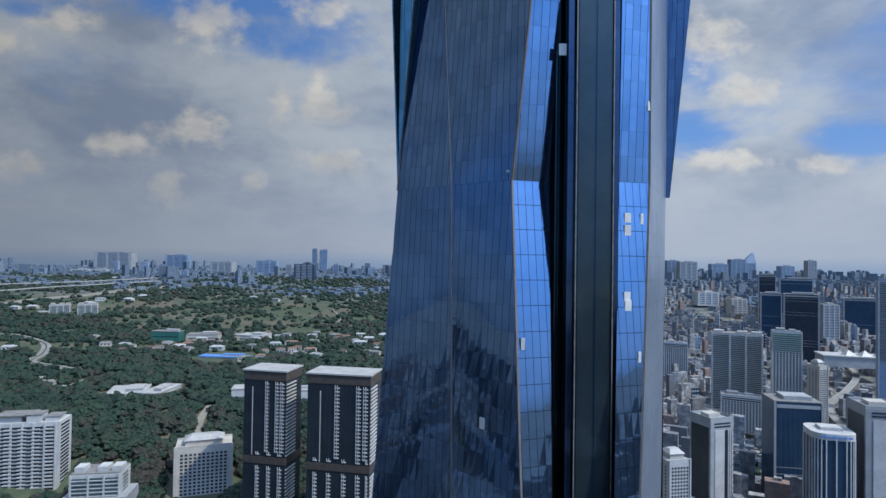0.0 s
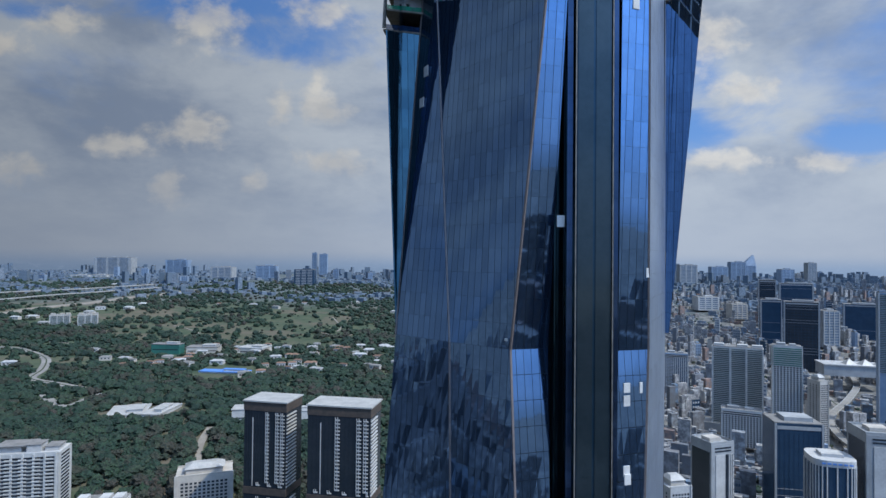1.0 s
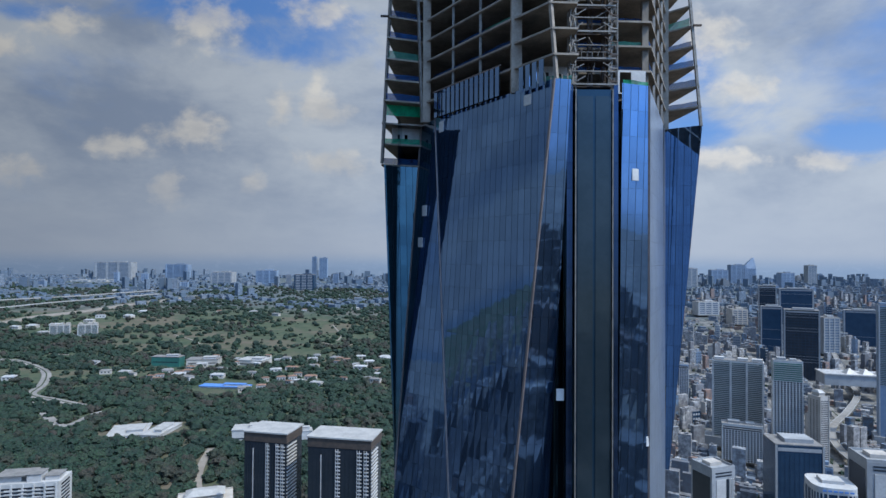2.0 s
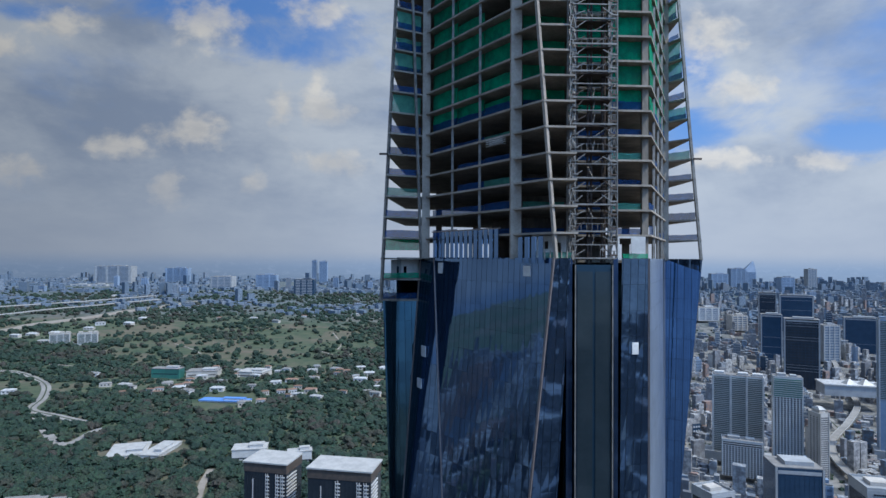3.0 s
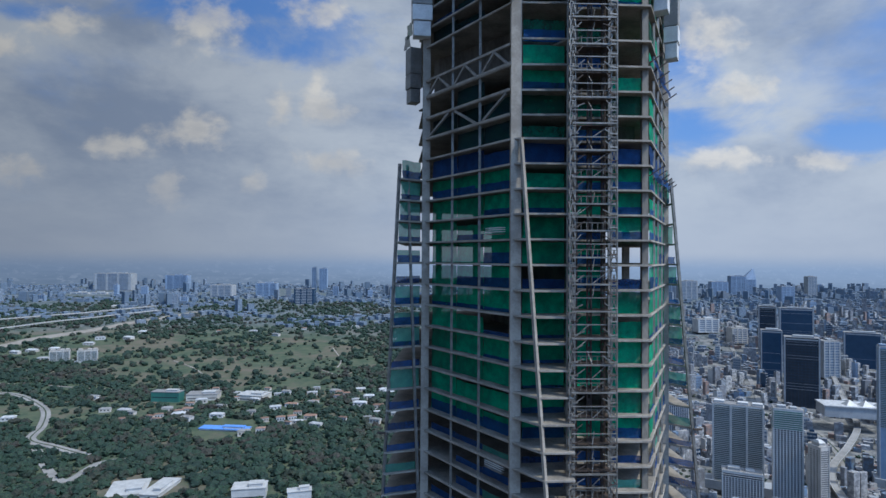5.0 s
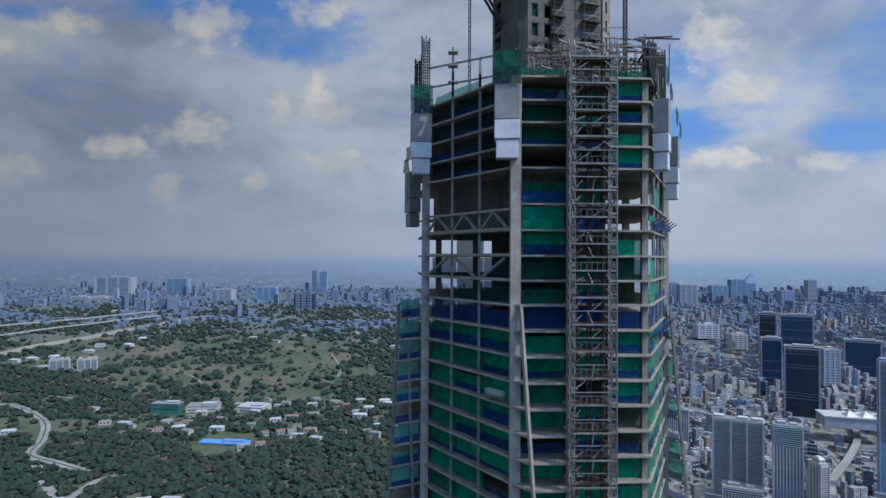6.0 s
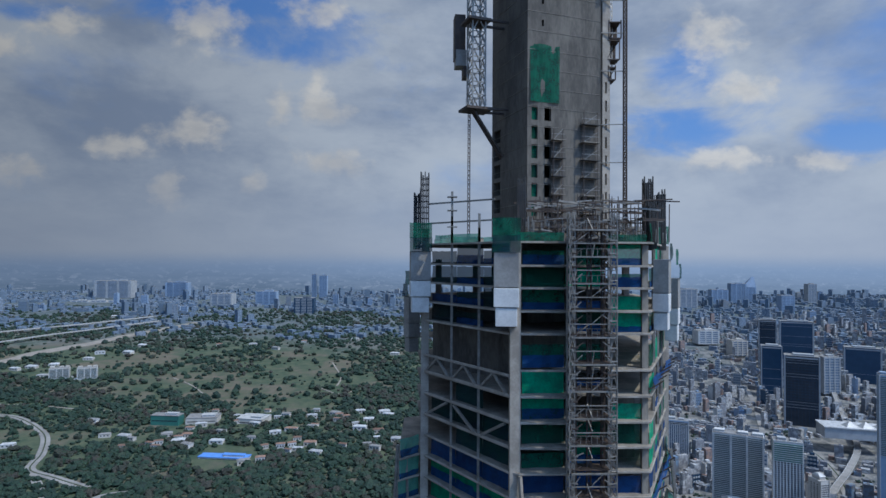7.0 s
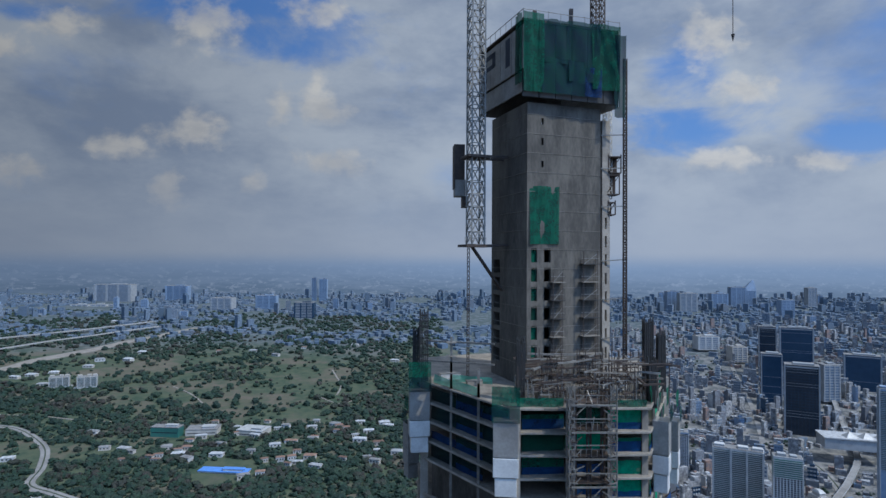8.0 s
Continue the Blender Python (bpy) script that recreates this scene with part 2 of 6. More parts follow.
def terrain():
    xs = [-1.0 * 7000 * (abs(i) / 60) ** 1.6 * (1 if i < 0 else -1) for i in range(-60, 61)]
    ys = [-3500, -2000, -1200, -700, -400, -200, 0] + [7000 * (i / 90) ** 1.5 for i in range(1, 91)]
    verts = [(x, y, land(x, y)) for y in ys for x in xs]
    n = len(xs)
    faces = [(j * n + i, j * n + i + 1, (j + 1) * n + i + 1, (j + 1) * n + i) for j in range(len(ys) - 1) for i in range(n - 1)]
    m = bpy.data.materials.new("ground_mixed")
    m.use_nodes = True
    t = m.node_tree
    p = t.nodes["Principled BSDF"]
    p.inputs["Roughness"].default_value = 0.95
    co = t.nodes.new("ShaderNodeTexCoord").outputs["Object"]
    sep = t.nodes.new("ShaderNodeSeparateXYZ")
    t.links.new(co, sep.inputs[0])
    n1 = noise_tex(t, co, 0.004, 6, 0.6)
    n2 = noise_tex(t, co, 0.03, 6, 0.7)
    n3 = noise_tex(t, co, 0.0022, 4, 0.5)
    grass = mix_colour(t, smooth(t, n2, 0.35, 0.65), (0.035, 0.062, 0.034), (0.085, 0.098, 0.055))
    soil = mix_colour(t, smooth(t, n2, 0.4, 0.6), (0.165, 0.125, 0.095), (0.10, 0.092, 0.062))
    green = mix_colour(t, math_node(t, "MULTIPLY", smooth(t, n1, 0.49, 0.58), 0.7), grass, soil)
    town = mix_colour(t, smooth(t, n2, 0.42, 0.6), (0.085, 0.09, 0.09), (0.24, 0.225, 0.205))
    slope = math_node(t, "DIVIDE", sep.outputs[0], math_node(t, "MAXIMUM", sep.outputs[1], 100.0))
    where = smooth(t, math_node(t, "ADD", slope, math_node(t, "MULTIPLY", n3, 0.3)), 0.2, 0.35)
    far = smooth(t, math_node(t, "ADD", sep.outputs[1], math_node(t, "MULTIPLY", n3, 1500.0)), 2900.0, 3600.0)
    rear = smooth(t, sep.outputs[1], 150.0, -50.0)
    fac = math_node(t, "MAXIMUM", math_node(t, "MAXIMUM", where, rear), math_node(t, "MULTIPLY", far, 0.6))
    col = mix_colour(t, fac, green, town)
    # ground turns bluish with distance: haze mixed into its colour
    hazed_land = mix_colour(t, smooth(t, n2, 0.42, 0.62), (0.05, 0.075, 0.075), (0.13, 0.15, 0.165))
    col = mix_colour(t, math_node(t, "MULTIPLY", far, 0.85), col, hazed_land)
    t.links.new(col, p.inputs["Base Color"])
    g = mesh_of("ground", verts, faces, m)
    g.data.shade_smooth()
    tagged(g, "wooded hills and built-up valley floor under the city", "ground", kind="structure")


terrain()

# ---- the tower ----
LO = dict(SL=(-12.7, 104.6), F=(2.1, 95.0), A=(12.2, 82.2), P=(16.5, 83.8), Q=(24.6, 82.2), R=(28.6, 84.0), E3=(41.8, 110.0))
MID = dict(SL=(-8.6, 107.0), F=(1.25, 98.0), A=(10.7, 90.5), P=(16.85, 92.3), Q=(27.5, 90.5), R=(32.8, 92.0), E3=(43.5, 113.0), SR=(44.1, 112.6))
TOP = dict(SL=(-12.1, 113.8), E1=(-4.45, 116.0), E2=(-1.73, 110.5), B=(16.3, 84.9), P=(18.9, 85.5), Q=(27.0, 87.0), R=(31.6, 88.5), E3=(45.4, 118.0), SR=(51.2, 114.0))
Z_LO, Z_MID, Z_TOP = 150.0, 212.5, 280.0
FLOOR = 4.0

tower = empty("skyscraper", (20, 115, -60), "tall faceted tower, blue glass below and bare netted floors above", "skyscraper")


def at(level, key):
    table, z = {"lo": (LO, Z_LO), "mid": (MID, Z_MID), "top": (TOP, Z_TOP), "base": (LO, -60.0)}[level]
    return Vector((*table[key], z))


def hang_net(p, q, z0, z1, mat, name, sag, n, parent, seed=None):
    """A rippled sheet of netting between two plan points."""
    rng = random.Random(seed if seed is not None else int(z0 * 100 + p[0] * 37))
    d = Vector((q[0] - p[0], q[1] - p[1], 0))
    o = Vector((d.y, -d.x, 0)).normalized()
    rows = 3
    verts, faces = [], []
    ph = rng.uniform(0, 6)
    for j in range(rows + 1):
        v = j / rows
        for i in range(n + 1):
            u = i / n
            off = sag * (0.35 + 0.45 * math.sin(u * 9 + ph) * math.sin(v * 4 + ph)) + rng.uniform(-0.06, 0.06)
            droop = rng.uniform(0, 0.12) if j == rows else 0
            verts.append(Vector((p[0], p[1], z0 + (z1 - z0) * v - droop)) + d * u + o * off)
    for j in range(rows):
        for i in range(n):
            a = j * (n + 1) + i
            faces.append((a, a + 1, a + n + 2, a + n + 1))
    return mesh_of(name, verts, faces, mat, parent)


def facet(l0, r0, l1, r1, mat, wobble=0.006, width=1.35, gap=0.014, seed=1, singly=False):
    """A glass facet between two sloping edges: l0-l1 on one side, r0-r1 on the other. Panes stand proud of a dark backing."""
    rng = random.Random(seed)
    h = Vector((r0.x + r1.x - l0.x - l1.x, r0.y + r1.y - l0.y - l1.y, 0)).normalized()
    nrm = Vector((h.y, -h.x, 0))
    z0, z1 = l0.z, l1.z
    rows = max(1, round((z1 - z0) / FLOOR))
    verts, faces = [], []

    def edge(z):
        s = (z - z0) / (z1 - z0)
        return l0.lerp(l1, s), r0.lerp(r1, s)

    def point(s, z):
        a, b = edge(z)
        sa, sb = a.dot(h), b.dot(h)
        if sb - sa < 1e-4:
            return a.copy()
        k = min(1.0, max(0.0, (s - sa) / (sb - sa)))
        return a.lerp(b, k)

    s_all = [v.dot(h) for v in (l0, r0, l1, r1)]
    i0, i1 = math.floor(min(s_all) / width), math.ceil(max(s_all) / width)
    g = 0.035
    for j in range(rows):
        za, zb = z0 + (z1 - z0) * j / rows + gap, z0 + (z1 - z0) * (j + 1) / rows - gap
        for i in range(i0, i1):
            q = [point(i * width + g, za), point((i + 1) * width - g, za), point((i + 1) * width - g, zb), point(i * width + g, zb)]
            if max((q[1] - q[0]).length, (q[2] - q[3]).length) < 0.12:
                continue
            n = len(verts)
            verts += [v + nrm * rng.uniform(-wobble, wobble) for v in q]
            faces.append((n, n + 1, n + 2, n + 3))
    bv, bf = [], []
    for j in range(rows):
        for i in range(6):
            n = len(bv)
            for u, w in ((i, j), (i + 1, j), (i + 1, j + 1), (i, j + 1)):
                a, c = edge(z0 + (z1 - z0) * w / rows)
                bv.append(a.lerp(c, u / 6) - nrm * 0.12)
            bf.append((n, n + 1, n + 2, n + 3))
    mesh_of("facade_backing", bv, bf, JOINT, tower)
    if singly:
        for f in faces:
            q = [verts[i] for i in f]
            mesh_of("glass_pane", q, [(0, 1, 2, 3)], mat, tower)
    else:
        tagged(mesh_of("glass_panes", verts, faces, mat, tower), kind="stuff")


def facade():
    m, t, l, b = (lambda k: at("mid", k)), (lambda k: at("top", k)), (lambda k: at("lo", k)), (lambda k: at("base", k))
    # wings that open upward from the waist
    head = 0.874      # this wing's glass stops two floors lower
    facet(m("SL"), m("SL"), m("SL").lerp(t("SL"), head), m("SL").lerp(t("E1"), head), GLASS_TEAL, seed=2)
    facet(m("SL"), m("SL"), t("E1"), t("E2"), GLASS_DARK, seed=3)
    facet(m("SL"), m("F"), t("E2"), t("E2"), GLASS, seed=4)
    facet(m("F"), m("A"), t("E2"), t("B"), GLASS, seed=5)
    facet(m("A"), m("P"), t("B"), t("P"), GLASS, seed=6)
    facet(m("Q"), m("R"), t("Q"), t("R"), GLASS, seed=7)
    facet(m("R"), m("E3"), t("R"), t("E3"), FIN, seed=8)
    facet(m("E3"), m("SR"), t("E3"), t("SR"), GLASS, seed=9)
    # below the waist
    facet(l("SL"), l("F"), m("SL"), m("F"), GLASS, seed=10)
    facet(l("F"), l("A"), m("F"), m("A"), GLASS, seed=11)
    facet(l("A"), l("P"), m("A"), m("P"), GLASS, seed=12, width=1.3, gap=0.04, singly=True)
    facet(l("Q"), l("R"), m("Q"), m("R"), GLASS, seed=13, width=1.3, gap=0.04, singly=True)
    facet(l("R"), l("E3"), m("R"), m("E3"), FIN, seed=14)
    for k0, k1 in (("SL", "F"), ("F", "A"), ("A", "P"), ("Q", "R"), ("R", "E3")):
        facet(b(k0), b(k1), l(k0), l(k1), GLASS, seed=15)
    # bronze edge strips along the folds
    for p, q in ((t("E2"), m("F")), (t("B"), m("A")), (m("A"), l("A")), (m("F"), l("F")), (t("E1"), m("SL")), (t("R"), m("R")), (m("R"), l("R"))):
        bm = bmesh.new()
        beam(bm, p, q, 0.3, 0.3)
        part("edge_strip", bm, MULLION, tower)
    # back of the tower and recess sides
    bm = bmesh.new()
    for (p, q, z0, z1) in (((-8.6, 107.5), (-8, 135), -60, 280), ((-8, 135), (20, 150), -60, 280), ((20, 150), (46, 140), -60, 280), ((46, 140), (43.5, 113.5), -60, 280)):
        vs = [bm.verts.new((p[0], p[1], z0)), bm.verts.new((q[0], q[1], z0)), bm.verts.new((q[0], q[1], z1)), bm.verts.new((p[0], p[1], z1))]
        bm.faces.new(vs)
    part("rear_facade", bm, GLASS_DARK, tower)
    bm = bmesh.new()
    box(bm, (22.5, 96.0, 109), (15, 1.0, 338))
    part("recess_wall", bm, GLASS_TEAL, tower)


facade()


def hoist_shaft():
    """Vertical glazed shaft standing in the recess."""
    bm = bmesh.new()
    box(bm, (22.75, 91.2, 109.5), (5.2, 8.0, 339))
    part("shaft_body", bm, GLASS_DARK, tower)
    for x0 in (20.3, 23.0):
        for k in range(84):
            z = -58 + k * FLOOR
            mesh_of("shaft_pane", [(x0, 87.1, z), (x0 + 2.3, 87.1, z), (x0 + 2.3, 87.1, z + 3.985), (x0, 87.1, z + 3.985)], [(0, 1, 2, 3)], GLASS_GREY, tower) if z > 140 else None
    for x in (19.95, 25.55):
        bm = bmesh.new()
        box(bm, (x, 87.0, 109.5), (0.16, 0.3, 339))
        part("shaft_edge", bm, STEEL, tower)


hoist_shaft()


def pilasters():
    """Narrow glazed strips between the facets and the shaft."""
    for x, w in ((19.25, 0.9), (26.3, 0.7)):
        for k in range(33):
            bm = bmesh.new()
            box(bm, (x, 88.0, 150 + k * FLOOR), (w, 0.3, FLOOR - 0.04))
            part("pilaster_pane", bm, GLASS_NAVY, tower)


pilasters()

LEVELS = [300.0 + 4.03 * k for k in range(-4, 14)] + [356.3, 360.3, 364.4, 368.6, 374.4, 378.0, 381.7, 385.3, 389.1]      # floor tops


def sides(z):
    """The outline of a bare floor at height z, and its named corners."""
    s = min(1.0, max(0.0, (z - 280) / (352 - 280)))
    b = lerp((16.5, 84.9), (12.2, 91.6), s)
    sl = lerp((-11.9, 111.0), (-8.2, 109.5), s)
    sr = lerp((51.4, 114.0), (44.9, 114.3), s)
    return b, sl, sr


def slabs():
    for z in LEVELS:
        b, sl, sr = sides(z)
        wing = z < 351
        pts = [(-3.7, 113.3), (11.1, 92.3), b, (20.0, b[1] + 0.3), (20.0, 94.0), (26.6, 94.0), (26.6, 93.0), (33.6, 93.3)]
        if z > 353:
            pts.pop(2)
        if 366 < z < 370:
            pts[0], pts[1] = (2.5, 121.0), (14.5, 101.0)
        if wing:
            pts += [(45.3, 118.0), sr, (49.0, 139.0), (20, 149), (-9.0, 138.0), sl]
        else:
            pts += [(45.3, 118.5), (46.0, 139.0), (20, 149), (-6.0, 138.0)]
        bm = bmesh.new()
        prism(bm, pts, z - 0.34, z)
        part("floor_slab", bm, CONCRETE, tower)


slabs()


def wing_floors():
    """Two bare floors of the lower-glazed wing."""
    for z in (271.7, 275.8, 279.9):
        bm = bmesh.new()
        prism(bm, [(-12.2, 113.2), (-4.6, 115.2), (-3.0, 126.0), (-9.5, 136.0)], z - 0.34, z)
        part("floor_slab", bm, CONCRETE, tower)
        bm = bmesh.new()
        beam(bm, (-12.2, 113.0, z - 0.17), (-4.2, 115.0, z - 0.17), 0.28, 0.3)
        part("edge_beam", bm, PALE, tower)
    hang_net((-11.8, 113.6), (-4.8, 115.4), 271.8, 273.0, NET_B, "guard_net", 0.2, 7, tower)
    hang_net((-11.8, 113.6), (-4.8, 115.4), 275.9, 277.0, NET_G, "guard_net", 0.2, 7, tower)
    bm = bmesh.new()
    prism(bm, [(-1.6, 110.4), (11.0, 92.6), (16.2, 85.2), (18.8, 85.8), (19.5, 95.0), (33.2, 94.2), (45.0, 118.2), (51.0, 114.4), (48.0, 138.0), (20.0, 148.0), (-3.0, 130.0)], 279.3, 279.7)
    part("glazed_head", bm, CONCRETE, tower)


wing_floors()


def crest_walls():
    """White-rendered rooms on the first bare floors behind the head of the glazing."""
    for p, q, z0, z1, strips in (((14.0, 90.2), (19.6, 90.4), 279.72, 283.5, [(0.34, 0.44, [(281.4, 282.6)]), (0.62, 0.80, [(279.9, 282.4)])]),
                                 ((27.6, 91.8), (32.3, 92.1), 279.72, 283.5, [(0.1, 0.5, [(279.9, 283.2)])]),
                                 ((-10.4, 115.8), (-4.9, 117.2), 275.82, 279.5, [(0.45, 0.56, [(275.9, 278.2)])])):
        wall_with_holes("room_wall", p, q, z0, z1, 0.2, strips, WHITE, tower)
    for p, q, z0, z1, m in (((14.6, 86.9), (19.2, 86.4), 279.75, 280.9, NET_P), ((27.2, 87.6), (31.6, 89.2), 279.75, 280.8, NET_G), ((-11.8, 113.4), (-4.8, 115.2), 281.4, 283.6, NET_G)):
        hang_net(p, q, z0, z1, m, "guard_net", 0.25, 8, tower)
    for k in range(7):
        x, y = lerp((14.4, 86.6), (19.4, 86.2), k / 6)
        bm = bmesh.new()
        box(bm, (x, y, 280.4), (0.14, 0.14, 1.4))
        part("guard_post", bm, PALE, tower)
    bm = bmesh.new()
    beam(bm, (-2.1, 109.6, 284.8), (9.2, 93.7, 284.8), 0.2)
    part("head_rail", bm, MULLION, tower)


def columns():
    def col(p, q, w, mat=PALE, name="column"):
        bm = bmesh.new()
        beam(bm, p, q, w)
        part(name, bm, mat, tower)
    col((-3.4, 113.0, 279.8), (-3.4, 113.0, 392), 1.5)
    col((11.6, 92.8, 279.8), (11.6, 92.8, 389), 1.7)
    col((32.9, 94.4, 279.8), (32.9, 94.4, 389), 1.0, CONCRETE)
    col((45.0, 118.0, 279.8), (45.0, 118.0, 389), 1.6)
    b0, s0, r0 = sides(280)
    b1, s1, r1 = sides(350)
    col((b0[0] + 0.2, b0[1] + 0.4, 279.8), (b1[0], b1[1], 352), 0.5)
    col((s0[0] - 0.1, s0[1] + 1.4, 271.7), (s1[0], s1[1], 351), 0.5, STEEL)
    col((r0[0] - 0.3, r0[1] + 0.3, 279.8), (r1[0], r1[1], 349), 0.5, STEEL)
    col((-4.3, 112.8, 279.8), (-7.0, 111.5, 351), 0.45, STEEL)
    for k in (0.36, 0.67):
        x, y = lerp((-3.7, 113.3), (11.1, 92.3), k)
        col((x, y, 279.8), (x, y, 394), 0.42, STEEL, "post")
    for k in (0.25, 0.5, 0.75):
        x, y = lerp((33.3, 93.5), (45.3, 118.0), k)
        col((x, y, 279.8), (x, y, 388), 0.45, STEEL, "post")
    for x in (20.0, 26.7):
        col((x, 93.0, 279.8), (x, 93.0, 388), 0.35, STEEL, "post")
    for x, y in ((-1, 135), (20, 147), (43, 136), (8, 141), (32, 142)):
        col((x, y, 270), (x, y, 386), 1.4)


columns()


def partitions():
    """Rough inner walls in the plant floors."""
    for p, q, z0, z1 in (((-2.0, 119.0), (12.5, 104.0), 364.4, 378.0), ((13.0, 99.0), (19.6, 99.0), 360.3, 374.4), ((27.0, 99.0), (33.0, 99.5), 352.4, 364.4)):
        d = Vector((q[0] - p[0], q[1] - p[1]))
        n = Vector((-d.y, d.x)).normalized() * 0.3
        bm = bmesh.new()
        prism(bm, [p, q, (q[0] + n.x, q[1] + n.y), (p[0] + n.x, p[1] + n.y)], z0 + 0.01, z1 - 0.35)
        part("partition", bm, CORE_CONC, tower)


partitions()


# Darkest netting, a single layer with shade put into its colour.
NET_D = net_material("dark_shaded_netting", (0.006, 0.075, 0.055), (0.008, 0.035, 0.06))
CRANE = material("weathered_pale_crane_paint", (0.33, 0.31, 0.275), (0.20, 0.185, 0.165), 0.5, 0.6)
BLUEPAINT = material("dark_blue_paint", (0.02, 0.03, 0.05), None, 0.6, 0.7)
CORE = [(15.5, 106.7), (30.5, 112.0), (25.2, 126.5), (10.2, 121.2)]


def wall_with_holes(name, p, q, z0, z1, thick, strips, mat, parent):
    """A wall from p to q. strips: (s0, s1, [(za, zb), ...]) are columns of openings, by share of the wall's length."""
    p, q = Vector(p), Vector(q)
    d = q - p
    n = Vector((-d.y, d.x)).normalized() * thick
    bm = bmesh.new()

    def block(s0, s1, za, zb):
        if zb - za > 0.01 and s1 - s0 > 1e-4:
            a, b = p + d * s0, p + d * s1
            prism(bm, [tuple(a), tuple(b), tuple(b + n), tuple(a + n)], za, zb)
    last = 0.0
    for s0, s1, holes in strips:
        block(last, s0, z0, z1)
        z = z0
        for za, zb in holes:
            block(s0, s1, z, za)
            z = zb
        block(s0, s1, z, z1)
        last = s1
    block(last, 1.0, z0, z1)
    return part(name, bm, mat, parent)


def core():
    rows = [(394.2 + 3.6 * k, 396.8 + 3.6 * k) for k in range(6)]
    small = [(390.5, 392.0), (430.0, 431.2), (434.2, 435.5), (438.0, 439.2)]
    wall_with_holes("core_wall", CORE[0], CORE[1], 262, 442, 0.7, [(0.055, 0.135, rows), (0.185, 0.215, small[1:]), (0.225, 0.315, rows)], CORE_CONC, tower)
    wall_with_holes("core_wall", CORE[3], CORE[0], 262, 442, 0.7, [(0.06, 0.26, [(392.0 + 3.6 * k, 394.7 + 3.6 * k) for k in range(6)])], CORE_CONC, tower)
    wall_with_holes("core_wall", CORE[1], CORE[2], 262, 442, 0.7, [], CORE_CONC, tower)
    wall_with_holes("core_wall", CORE[2], CORE[3], 262, 442, 0.7, [], CORE_CONC, tower)
    wall_with_holes("core_fin", (31.0, 112.4), (32.7, 113.2), 386, 440, 2.2, [(0.35, 0.6, [(390 + 3.6 * k, 392.2 + 3.6 * k) for k in range(9)])], PALE, tower)
    # pour joints round the core
    for k in range(14):
        z = 393.0 + 3.6 * k
        for a, b in ((CORE[3], CORE[0]), (CORE[0], CORE[1])):
            bm = bmesh.new()
            o = Vector((a[1] - b[1], b[0] - a[0], 0)).normalized() * -0.02
            beam(bm, Vector((*a, z)) + o, Vector((*b, z)) + o, 0.07, 0.07)
            part("pour_joint", bm, CONCRETE, tower)
    # green netting hung over openings in the core
    for a, b, z0, z1 in ((0.03, 0.42, 415.6, 426.5),):
        hang_net(lerp(CORE[0], CORE[1], a), lerp(CORE[0], CORE[1], b), z0, z1, NET_C, "core_net", 0.5, 10, tower)
    for k in range(6):
        a, b = lerp(CORE[0], CORE[1], 0.055), lerp(CORE[0], CORE[1], 0.135)
        z = 394.2 + 3.6 * k
        hang_net((a[0], a[1] + 0.5), (b[0], b[1] + 0.5), z, z + 2.6, NET_C, "opening_net", -0.05, 3, tower)


core()
crest_walls()


